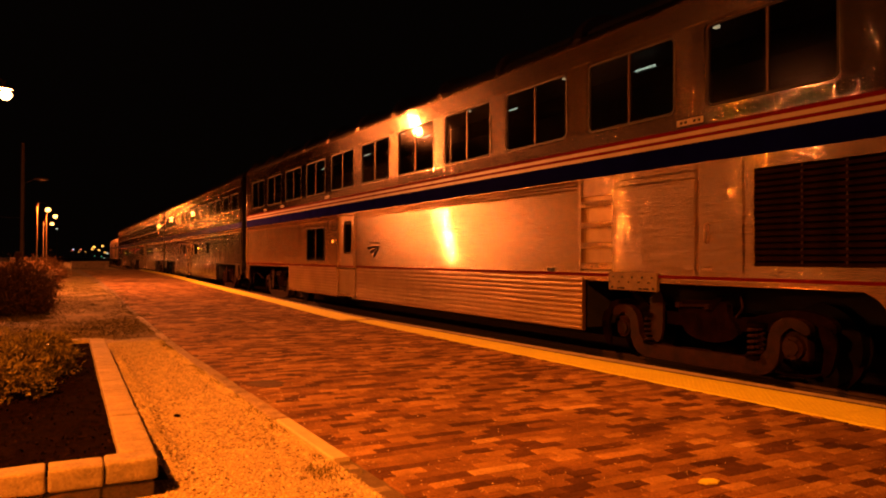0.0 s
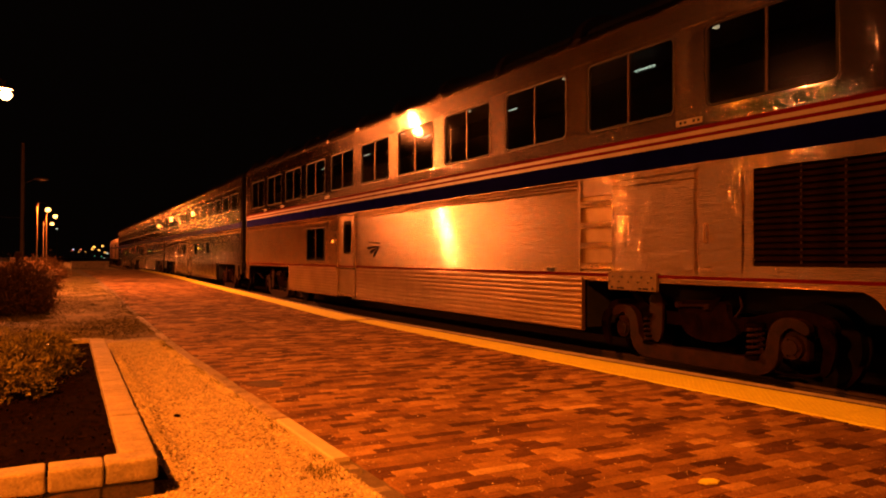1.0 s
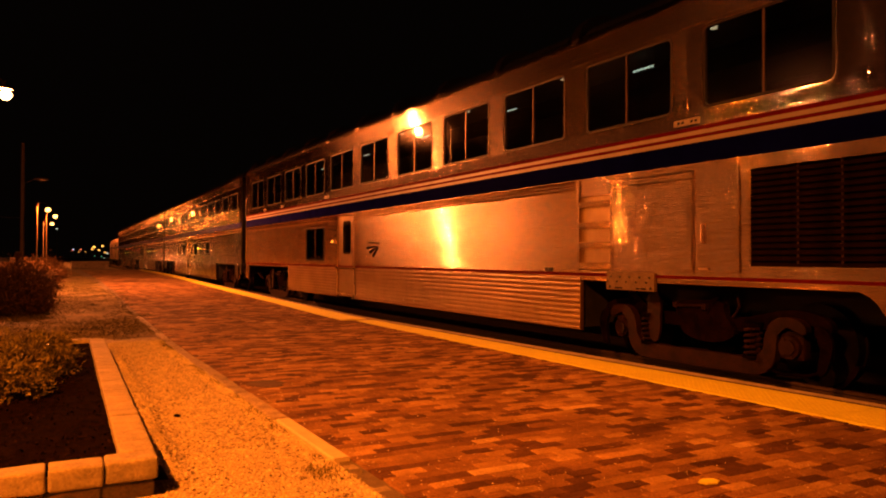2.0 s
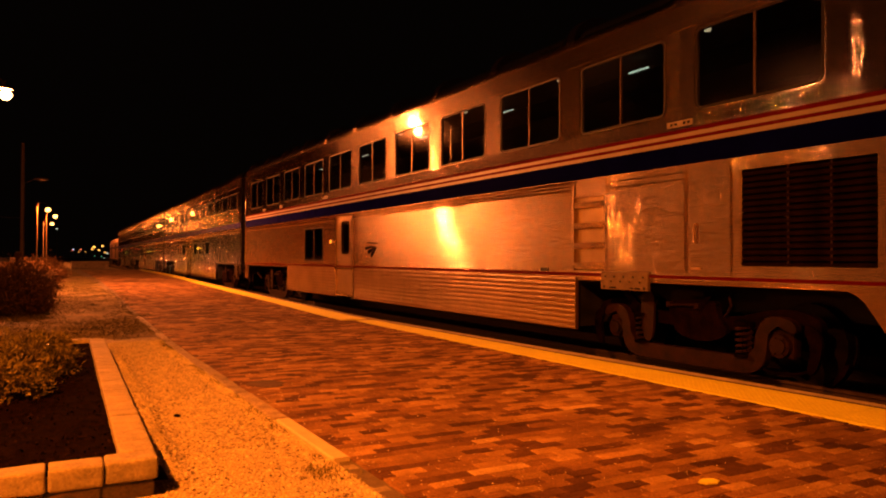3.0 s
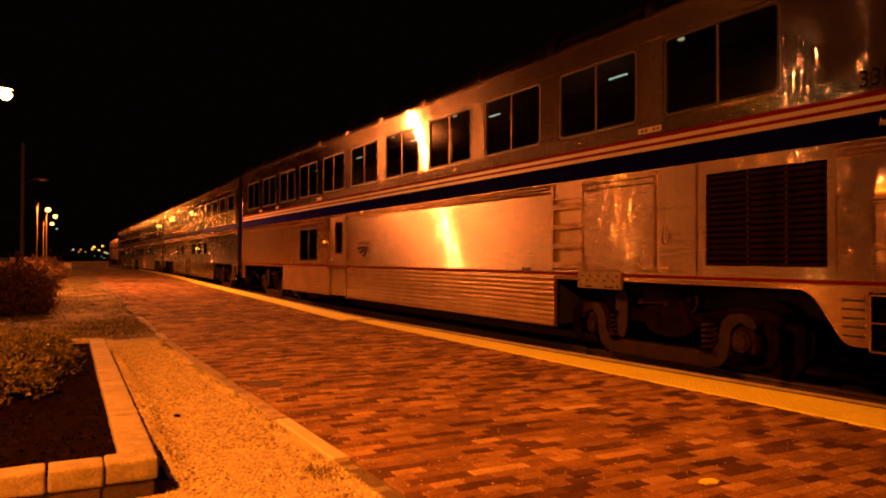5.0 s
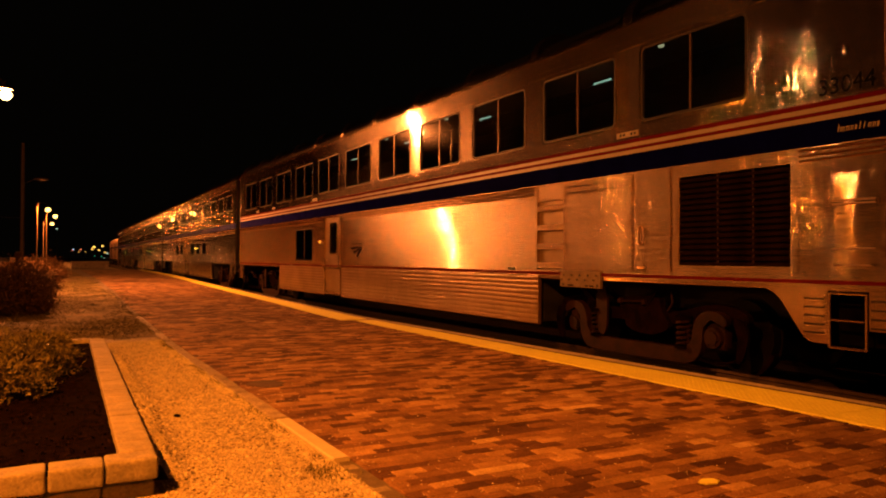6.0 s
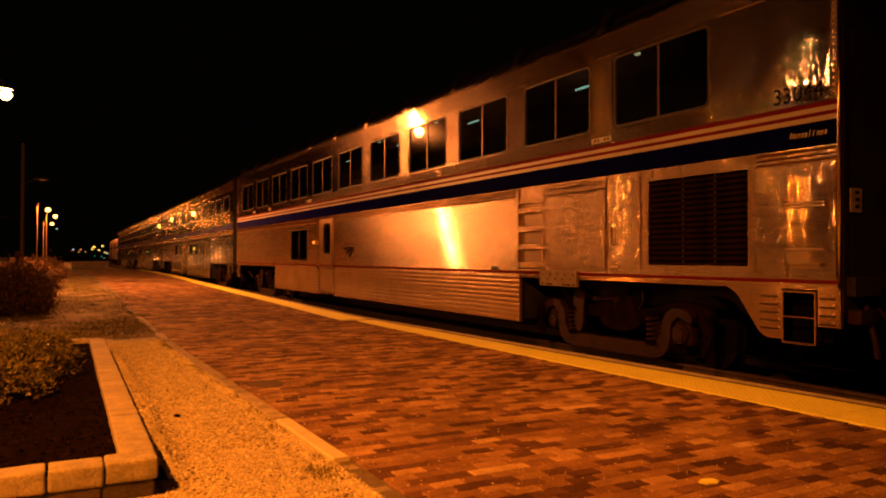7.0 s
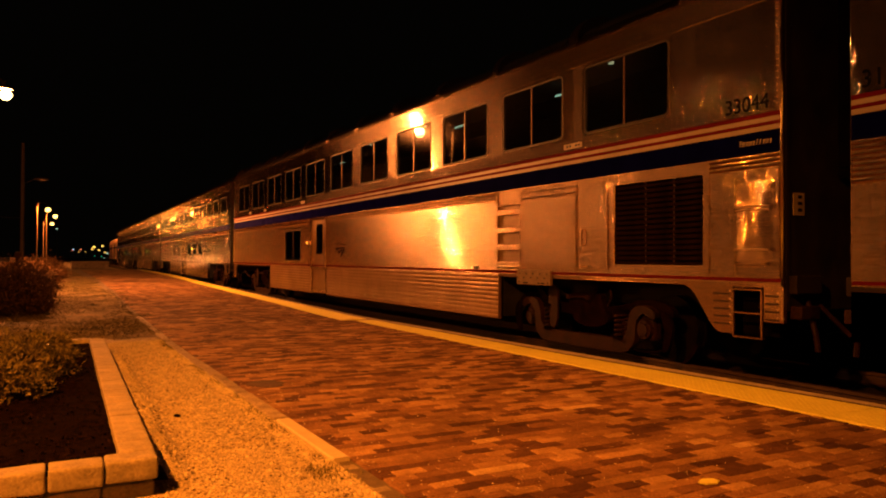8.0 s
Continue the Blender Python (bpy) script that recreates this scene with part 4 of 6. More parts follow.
def lounge_car():
    o = REAR_Y
    car = empty("lounge_car", (SIDE_X, REAR_Y, 0), "two-level stainless steel lounge car with red, white and navy belt", "train car", "cars of the train")
    windows = [(4.38 - o + 2.12 * k, 6.02 - o + 2.12 * k, 3.07, 4.04) for k in range(11)]
    side_wall(car, windows, [(3.76 - o, 5.46 - o, (3.84 - o, 5.36 - o, 1.20, 2.30, 0.01)), (7.56 - o, 8.35 - o, (7.63 - o, 8.28 - o, 1.12, 2.42, 0.01)),
                             (16.90 - o, 18.20 - o, (16.96 - o, 18.14 - o, 1.04, 2.40, 0.01)), (19.10 - o, 20.95 - o, (19.21 - o, 20.84 - o, 1.18, 2.14, 0.08))], 0.0, 0.06, bays=STEEL_BAY, eaves=STEEL_EAVE, lower_end=STEEL_PANEL)
    far = [(w[0], w[1], w[2], w[3]) for w in windows]
    # far wall and panes painted dark and opaque, so the cabin reads unlit
    side_wall(car, far, [], CAR_WIDTH, CAR_WIDTH - 0.06, "side_wall", DARK_STEEL, DARK_STEEL)
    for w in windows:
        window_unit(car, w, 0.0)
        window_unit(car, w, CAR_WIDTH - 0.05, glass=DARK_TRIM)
    window_unit(car, (19.21 - o, 20.84 - o, 1.18, 2.14), 0.0)
    shell(car)
    car_roof(car, windows, True)
    belt(car)
    ribbed_skirt(car, 8.25 - o, 16.88 - o)
    ribbed_skirt(car, 18.22 - o, 22.55 - o)
    belt_flutes(car, [(0.02, 3.74 - o), (8.36 - o, 16.86 - o), (18.26 - o, 27.9 - o)])
    bm = bmesh.new()
    rivet_row(bm, (0.1, 2.975), (CAR_LENGTH - 0.1, 2.975), 260, 0.007)
    rivet_row(bm, (0.1, 3.02), (CAR_LENGTH - 0.1, 3.02), 260, 0.007)
    part("belt_rivets", bm, STEEL_UPPER, car, kind="stuff")
    bm = bmesh.new()
    extrude_profile(bm, [(0.0, 2.885), (-0.012, 2.89), (-0.012, 2.905), (0.0, 2.91)], 0.01, CAR_LENGTH - 0.01, close=True)
    part("belt_moulding", bm, STEEL_UPPER, car)
    for y in (10.4, 14.6, 22.4):
        part("seam", boxed(-0.0015, -0.0005, y - o - 0.012, y - o + 0.012, 1.10, 2.26), STEEL, car)
    equipment_end(car)
    end_skirts(car)
    # bright riveted strip closing the side sheet at the car's end
    strip = part("edge_strip", boxed(-0.007, -0.001, 0.0, 0.085, 2.88, 4.42), STEEL_PANEL, car, "riveted steel edge strip")
    bm = bmesh.new()
    rivet_row(bm, (0.025, 2.92), (0.025, 4.38), 22, 0.010, -0.008)
    rivet_row(bm, (0.062, 2.95), (0.062, 4.35), 22, 0.010, -0.008)
    part("strip_rivets", bm, STEEL_DULL, strip, kind="stuff")
    # half-round beads down both ends of the side sheet
    for y in (0.012, CAR_LENGTH - 0.012):
        bm = bmesh.new()
        tube(bm, (0.004, y, 1.00), (0.004, y, 4.40), 0.022, 12)
        part("edge_bead", bm, STEEL_FLUTE, car, smooth=True)
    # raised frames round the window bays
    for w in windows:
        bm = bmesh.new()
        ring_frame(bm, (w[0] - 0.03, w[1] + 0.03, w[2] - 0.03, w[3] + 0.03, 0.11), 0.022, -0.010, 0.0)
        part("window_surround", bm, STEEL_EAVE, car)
    side_door(car, 16.97 - o, 18.13 - o)
    marker_lamp(car, 18.50 - o, 1.72)
    emblem(car, 15.85 - o, 1.45)
    small_plates(car, [(6.27 - o, 2.945, 0.40), (19.05 - o, 2.945, 0.34), (23.30 - o, 2.945, 0.30), (25.40 - o, 2.945, 0.30), (21.3 - o, 1.02, 0.18)])
    bm = bmesh.new()
    box(bm, -0.012, -0.001, 8.90 - o, 9.10 - o, 1.10, 1.15)
    tube(bm, (-0.03, 9.0 - o, 1.125), (-0.01, 9.0 - o, 1.125), 0.012, 8)
    part("vent_latch", bm, DARK_TRIM, car)
    for y in (14.1, 13.6):
        bm = bmesh.new()
        tube(bm, (-0.035, y - o, 0.40), (-0.018, y - o, 0.40), 0.028, 10)
        part("drain_cap", bm, PLATE_WHITE, car)
    lettering("car_number", "33044", 0.235, LETTER_DARK, car, (-0.002, 3.54 - o, 2.925))
    for k, (w, top) in enumerate(((0.034, 0.070), (0.026, 0.046), (0.028, 0.046), (0.026, 0.046), (0.018, 0.046), (0.008, 0.070), (0.008, 0.060), (0.028, 0.046), (0.026, 0.046), (0.016, 0.046))):
        y = 3.335 - o - k * 0.043
        bm = bmesh.new()
        prism(bm, [(y, 2.54), (y - 0.009, 2.54), (y - 0.009 - top * 0.2, 2.54 + top), (y - top * 0.2, 2.54 + top)], -0.0045, -0.0031)
        if w > 0.015:
            prism(bm, [(y - w + 0.008, 2.54), (y - w, 2.54), (y - w - 0.009, 2.578), (y - w - 0.001, 2.578)], -0.0045, -0.0031)
            box(bm, -0.0045, -0.0031, y - w - 0.006, y - 0.004, 2.54 + 0.036, 2.54 + 0.044)
        part("script_mark", bm, LETTER_PALE, car)
    e = end_wall(car, 0.0, -1)
    p = part("end_plate", boxed(0.15, 0.33, -0.012, -0.002, 1.76, 2.00), PLATE_WHITE, e, "pale notice plate")
    for q in range(3):
        part("plate_mark", boxed(0.22, 0.29, -0.0135, -0.0121, 1.80 + q * 0.07, 1.835 + q * 0.07), LETTER_DARK, p)
    end_wall(car, CAR_LENGTH, 1)
    truck(car, 6.375 - o)
    truck(car, CAR_LENGTH - (6.375 - o))
    cabin_lights(car)
    return car


def coach_car(y, name="sleeping_car", label="two-level stainless steel sleeping car with small upper windows", group="cars of the train", plain=True, upper=None, lower=None, bars=3):
    """A sleeper or coach of the same fleet with separate small windows on both decks."""
    car = empty(name, (SIDE_X, y, 0), label, "train car", group)
    up = [(0.78 + 1.86 * k, 2.14 + 1.86 * k, 3.20, 3.88) for k in range(13)]
    low = [(7.2 + 1.86 * k, 8.3 + 1.86 * k, 1.40, 2.04) for k in range(3)] + [(15.2 + 1.86 * k, 16.3 + 1.86 * k, 1.40, 2.04) for k in range(2)]
    side_wall(car, up, [(a - 0.2, b + 0.2, (a, b, c, d, 0.08)) for a, b, c, d in low], 0.0, 0.06, "side_wall", upper or STEEL_BUCKLED, lower or STEEL_BUCKLED)
    # far wall and opaque panes painted dark here too, for an unlit cabin
    side_wall(car, up, [], CAR_WIDTH, CAR_WIDTH - 0.06, "side_wall", DARK_STEEL, DARK_STEEL)
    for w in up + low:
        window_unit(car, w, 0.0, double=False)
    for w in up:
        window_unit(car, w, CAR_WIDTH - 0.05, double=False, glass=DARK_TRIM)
    shell(car)
    car_roof(car, up, False)
    belt(car, plain=plain)
    for y0, y1 in ((5.46, 12.95), (14.35, 19.84)):
        part("skirt", boxed(0.0, 0.05, y0, y1, 0.26, 1.03), STEEL_BUCKLED, car)
    belt_flutes(car, [(0.02, 12.9), (14.4, 25.28)], bars)
    side_door(car, 13.07, 14.23)
    if plain:
        marker_lamp(car, 10.2, 1.74, LIME_GLOW, "small lime-green indicator lamp")
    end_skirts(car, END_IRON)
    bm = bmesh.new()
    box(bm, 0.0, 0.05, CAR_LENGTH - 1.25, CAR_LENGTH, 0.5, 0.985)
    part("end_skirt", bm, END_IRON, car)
    end_wall(car, 0.0, -1)
    end_wall(car, CAR_LENGTH, 1)
    truck(car, 3.585)
    truck(car, CAR_LENGTH - 3.585)
    return car


def baggage_car(y):
    """Lower single-level car ahead of the two-level cars."""
    car = empty("baggage_car", (SIDE_X, y, 0), "single-level steel baggage car beyond the two-level cars", "train car", "cars of the train")
    bm = bmesh.new()
    prof = [(0, 0.95), (0, 3.3), (0.12, 3.7), (0.5, 3.98), (1.55, 4.1), (2.6, 3.98), (2.98, 3.7), (3.1, 3.3), (3.1, 0.95)]
    extrude_profile(bm, prof, 0, 21.5, close=True)
    part("body", bm, DARK_STEEL, car)
    part("thin_red_stripe", boxed(-0.005, -0.001, 0.01, 21.49, 1.05, 1.09), RED_BAND, car)
    part("navy_stripe", boxed(-0.005, -0.001, 0.01, 21.49, 2.43, 2.68), NAVY_BAND, car)
    for yd in (5.0, 14.5):
        d = part("sliding_door", boxed(-0.03, 0.0, yd, yd + 2.0, 1.0, 3.1, bevel=0.01), STEEL, car)
        part("pane", boxed(-0.034, -0.029, yd + 0.6, yd + 1.4, 2.1, 2.6), DARK_GLASS, d)
    truck(car, 3.4)
    truck(car, 18.1)
    return car


# ---- ground ----
def level(y):
    """The platform rises gently away from the viewer."""
    return 0.0 if y < 15 else min(0.0095 * (y - 15), 0.26)


def along(table, y):
    for (a, xa), (b, xb) in zip(table[:-1], table[1:]):
        if y <= b:
            return xa + (xb - xa) * max(0.0, min(1.0, (y - a) / (b - a)))
    return table[-1][1]


def edge_at(y):
    return along(EDGE, y) + bend(y)


EDGE = [(-30, 6.62), (3.8, 6.58), (8.1, 6.42), (13.3, 6.24), (14.3, 6.16), (26, 6.24), (64, 6.24)]
BRICK_LEFT = [(-30, 1.765), (10, 1.765), (12.3, 1.80), (16, 1.89), (20, 1.94), (27, 2.2), (64, 2.6)]


def sheet(name, xs, ys, height, material, label="", kind="structure", parent=None, smooth=True):
    nx = len(xs)
    verts = [(x, y, height(x, y)) for y in ys for x in xs]
    faces = [(j * nx + i, j * nx + i + 1, (j + 1) * nx + i + 1, (j + 1) * nx + i) for j in range(len(ys) - 1) for i in range(nx - 1)]
    me = bpy.data.meshes.new(name)
    me.from_pydata(verts, [], faces)
    me.materials.append(material)
    for p in me.polygons:
        p.use_smooth = smooth
    ob = new(name, me)
    ob.parent = parent
    return tagged(ob, label, "", "", kind)


BEND_Y = [-60, 0, 20] + [24 + 2 * k for k in range(6)] + [60, 120, 240]


def follow(bm):
    """Lays what was drawn straight along the curve of the track."""
    for v in bm.verts:
        v.co.x += bend(v.co.y)


def build_ground():
    xs = [-420, -200, -90, -40, -20, -8, 0, 3, 6.05, 6.12, 8.4, 12, 14, 30, 90, 200, 420]
    ys = [-420, -150, -50, -20, 0, 8, 15, 25, 40, 56, 66, 80, 120, 200, 420, 900]

    def h(x, y):
        if x < 6.1:
            return level(y) - 0.05
        return -0.40 if x < 13 else -0.30
    tagged(sheet("ground", xs, ys, h, SOIL, "dark bare soil and rough grass running to the horizon"), category="ground")
    # track bed
    bm = bmesh.new()
    for y0, y1 in zip(BEND_Y[:-1], BEND_Y[1:]):
        extrude_profile(bm, [(6.15, -0.395), (6.6, -0.30), (10.2, -0.30), (10.9, -0.395)], y0, y1)
    follow(bm)
    tagged(part("track_bed", bm, BALLAST), "dark crushed-stone ballast under the rails", "track bed", "", "structure")


def build_track():
    cx = SIDE_X + CAR_WIDTH / 2
    for k, x in enumerate((cx - 0.7525, cx + 0.7525)):
        bm = bmesh.new()
        prof = [(-0.07, -0.17), (0.07, -0.17), (0.07, -0.155), (0.012, -0.14), (0.012, -0.045), (0.036, -0.035), (0.036, 0.0), (-0.036, 0.0), (-0.036, -0.035), (-0.012, -0.045), (-0.012, -0.14), (-0.07, -0.155)]
        for y0, y1 in zip(BEND_Y[:-1], BEND_Y[1:]):
            extrude_profile(bm, [(x + a, RAIL_TOP + b) for a, b in prof], y0, y1, close=y0 == -60)
        follow(bm)
        tagged(part("rail", bm, RAIL_STEEL), "rusty steel rail with a worn top", "rail", "rails of the track")
    bm = boxed(cx - 1.3, cx + 1.3, -0.115, 0.115, -0.42, -0.285)
    tie = tagged(part("railway_tie", bm, TIE_WOOD), "dark creosoted timber tie under the rails", "railway tie", "ties under the rails")
    tie.location.y = -12
    for k in range(1, 90):
        copy_thing(tie, pose(bend(-12 + 0.55 * k), -12 + 0.55 * k, 0, 0, 0, random.uniform(-0.6, 0.6)))


def build_platform():
    ys = [-12 + 1.0 * k for k in range(77)]
    bm = bmesh.new()
    for a, b in zip(ys[:-1], ys[1:]):
        q = [(1.66, a, level(a) - 0.014), (edge_at(a) - 0.03, a, level(a) - 0.014), (edge_at(b) - 0.03, b, level(b) - 0.014), (1.66, b, level(b) - 0.014)]
        bm.faces.new([bm.verts.new(p) for p in q])
    plat = part("pavement", bm, SAND)
    tagged(plat, "red-brown brick platform in running bond with sandy joints", "platform", "", "structure")
    # concrete coping along the track
    bm = bmesh.new()
    va, vb = [], []
    for y in ys:
        e = edge_at(y)
        z = level(y) + 0.006
        va.append([bm.verts.new(p) for p in ((e - 0.34, y, z - 0.02), (e - 0.34, y, z), (e - 0.012, y, z), (e, y, z - 0.014), (e, y, z - 0.42))])
    for p, q in zip(va[:-1], va[1:]):
        for k in range(4):
            bm.faces.new((p[k], p[k + 1], q[k + 1], q[k]))
    tagged(part("platform_edge", bm, CONCRETE), "weathered concrete coping at the platform edge", "platform edge", "", "structure")
    return plat


def tactile_strip():
    """Yellow warning panels along the edge, in two runs that meet with a small jog."""
    runs = [([(-6, 5.63), (14.0, 5.63)], [(-6, 6.36), (3.7, 6.35), (7.75, 6.13), (13.9, 6.0)], -6.0, 13.9, 0.012),
            ([(14.2, 5.42), (20, 5.58), (30, 5.72), (62, 5.75)], [(14.2, 5.98), (20, 6.04), (26, 6.12), (62, 6.12)], 14.2, 61.0, 0.014)]
    for outer, inner, y0, y1, z in runs:
        y = y0
        while y < y1 - 0.2:
            e = min(y + 1.22, y1)
            bm = bmesh.new()
            quad = [(along(outer, y) + bend(y), y + 0.004), (along(inner, y) + bend(y), y + 0.004), (along(inner, e) + bend(e), e - 0.004), (along(outer, e) + bend(e), e - 0.004)]
            top = [bm.verts.new((a, b, level(b) + z)) for a, b in quad]
            bot = [bm.verts.new((a, b, level(b) - 0.012)) for a, b in quad]
            bm.faces.new(top)
            for k in range(4):
                bm.faces.new((top[k], bot[k], bot[(k + 1) % 4], top[(k + 1) % 4]))
            panel = part("tactile_panel", bm, TACTILE)
            tagged(panel, "yellow tactile warning panel along the platform edge", "tactile paving", "tactile panels at the edge")
            if 1.0 < y < 10.5:
                bm = bmesh.new()
                ny = int((e - y) / 0.061)
                for j in range(ny):
                    yy = y + 0.03 + j * 0.061
                    a, b = along(outer, yy) + 0.03, along(inner, yy) - 0.03
                    for i in range(int((b - a) / 0.061) + 1):
                        xx = a + i * 0.061
                        lo = [bm.verts.new((xx + 0.0125 * math.cos(q * math.pi / 3), yy + 0.0125 * math.sin(q * math.pi / 3), z)) for q in range(6)]
                        hi = [bm.verts.new((xx + 0.008 * math.cos(q * math.pi / 3), yy + 0.008 * math.sin(q * math.pi / 3), z + 0.0035)) for q in range(6)]
                        bm.faces.new(hi)
                        for q in range(6):
                            bm.faces.new((lo[q], lo[(q + 1) % 6], hi[(q + 1) % 6], hi[q]))
                part("tactile_relief", bm, TACTILE, panel, kind="stuff")
            y = e


def edge_joint():
    """Dark sunken joint between the yellow panels and the coping."""
    bm = bmesh.new()
    inner = [(-6, 6.36), (3.7, 6.35), (7.75, 6.13), (13.9, 6.0), (14.2, 5.98), (20, 6.04), (26, 6.12), (62, 6.12)]
    ys = [-6 + k for k in range(67)]
    for a, b in zip(ys[:-1], ys[1:]):
        q = []
        for y, off in ((a, 0.003), (a, 0.075), (b, 0.075), (b, 0.003)):
            q.append(bm.verts.new((along(inner, y) + bend(y) + off, y, level(y) + 0.0095)))
        bm.faces.new(q)
    tagged(part("edge_joint", bm, JOINT_DARK), "dark dirty joint between yellow panels and coping", "joint", "", "structure")


JOINT_DARK = surface("dirty_joint", (0.03, 0.014, 0.008), (0.09, 0.045, 0.022), 4, 0.9, grain=50, relief=0.004, stain=0.5)


def kerb():
    rnd = random.Random(5)
    spans = [(0.2, 1.5, -0.016), (1.52, 2.7, -0.018), (2.72, 4.40, -0.016), (4.44, 5.74, 0.014), (5.78, 7.02, 0.012), (7.05, 8.2, 0.006), (8.24, 9.5, 0.010), (9.53, 10.9, 0.002), (10.93, 12.3, 0.0), (12.34, 13.7, 0.002), (13.73, 15.2, 0.0), (15.24, 17.0, 0.0)]
    for a, b, top in spans:
        bm = bmesh.new()
        w0 = 1.635 + rnd.uniform(-0.008, 0.008)
        n = max(int((b - a) / 0.12), 3)
        rings = []
        for k in range(n + 1):
            y = a + (b - a) * k / n
            x = along(BRICK_LEFT, y) - 1.765
            wob = rnd.uniform(-0.006, 0.006) if top < 0.0135 else rnd.uniform(-0.0015, 0.0015)
            zt = top + level(y) + wob * 0.6
            rings.append([bm.verts.new(p) for p in ((w0 + x + wob, y, level(y) - 0.06), (w0 + x + wob, y, zt - 0.01), (w0 + x + 0.012, y, zt), (1.748 + x, y, zt), (1.756 + x, y, zt - 0.008), (1.756 + x, y, level(y) - 0.06))])
        for p, q in zip(rings[:-1], rings[1:]):
            for k in range(5):
                bm.faces.new((p[k], p[k + 1], q[k + 1], q[k]))
        bm.faces.new(rings[0][::-1])
        bm.faces.new(rings[-1])
        tagged(part("kerb_stone", bm, KERB_STONE if top < 0.0135 else CONCRETE_PALE), "worn concrete kerb between brick platform and gravel path" if top < 0.0135 else "cleaner pale kerb stone standing slightly proud", "kerb", "kerb stones along the path")


def build_gravel():
    xs = [-7, -5, -3, -2, -1] + [-0.6 + 0.08 * k for k in range(29)]
    ys = [-6, -3, -1, 0.5] + [1.5 + 0.09 * k for k in range(126)]

    def h(x, y):
        return 0.012 * noise.noise((x * 1.1, y * 1.1, 3)) + 0.010 * noise.noise((x * 5, y * 5, 0)) + 0.005 * noise.noise((x * 13, y * 13, 9)) - 0.012 + (0.135 * math.exp(-((x - 0.62 - 0.0275 * (y - 4.25)) / 0.13) ** 2) * min(1.0, (y - 4.3) * 1.2, max(0.0, (10.9 - y) * 0.8)) if y > 4.3 and x > 0.40 else 0.0)
    g = tagged(sheet("gravel_path", xs, ys, h, GRAVEL, "pale crushed limestone path beside the brick platform"), category="path")
    rnd = random.Random(11)
    verts, faces = [], []
    for k in range(60000):
        y = 2.4 + 9.8 * rnd.random() ** 1.2
        x = rnd.uniform(0.45, 1.66) if rnd.random() < 0.9 else rnd.uniform(-0.4, 0.6)
        if rnd.random() < 0.18:
            x = 1.60 + rnd.uniform(-0.08, 0.04)
        if y > 4.2 and x < 0.60 + (y - 4.2) * 0.027:
            continue
        r = rnd.uniform(0.003, 0.008) if rnd.random() < 0.9 else rnd.uniform(0.008, 0.016)
        z = h(x, y) + r * 0.25
        b = len(verts)
        t = rnd.random() * 6.28
        for q in range(4):
            a = t + q * 1.571
            verts.append((x + r * math.cos(a) * rnd.uniform(0.7, 1.2), y + r * math.sin(a) * rnd.uniform(0.7, 1.2), z + rnd.uniform(-0.2, 0.2) * r))
        verts += [(x, y, z + r * rnd.uniform(0.5, 0.9)), (x, y, z - r)]
        for q in range(4):
            faces += [(b + q, b + (q + 1) % 4, b + 4), (b + (q + 1) % 4, b + q, b + 5)]
    me = bpy.data.meshes.new("loose_chips")
    me.from_pydata(verts, [], faces)
    me.materials.append(PEBBLE)
    ob = new("loose_chips", me)
    tagged(ob, "loose pale limestone chips scattered on the path", "gravel", "", "stuff")
    verts, faces = [], []
    for k in range(2600):
        y = 2.6 + 9.0 * rnd.random() ** 1.3
        x = 0.70 + (y - 4.2) * 0.027 + abs(rnd.gauss(0, 0.16)) if k % 2 else 1.60 - abs(rnd.gauss(0, 0.32))
        if x > 1.62 or (y < 4.2 and x < 0.45):
            continue
        r, t = rnd.uniform(0.004, 0.013), rnd.random() * 6.28
        z, b = h(x, y) + 0.003, len(verts)
        verts += [(x + r * math.cos(t + q * 1.571) * rnd.uniform(0.5, 1.5), y + r * math.sin(t + q * 1.571) * rnd.uniform(0.4, 1.0), z) for q in range(4)] + [(x, y, z + r * 0.55)]
        faces += [(b + q, b + (q + 1) % 4, b + 4) for q in range(4)]
    me = bpy.data.meshes.new("soil_crumbs")
    me.from_pydata(verts, [], faces)
    me.materials.append(CRUMB)
    tagged(new("soil_crumbs", me), "brown crumbs of soil and dead leaf on the path", "soil", "", "stuff")
    bm = bmesh.new()
    bmesh.ops.create_icosphere(bm, subdivisions=2, radius=0.028)
    for v in bm.verts:
        v.co *= 1 + 0.3 * noise.noise(v.co * 40)
        v.co.z *= 0.55
    st = tagged(part("stone", bm, MULCH, smooth=True), "small dark stone lying on the gravel", "stone")
    st.location = (0.98, 6.28, 0.005)


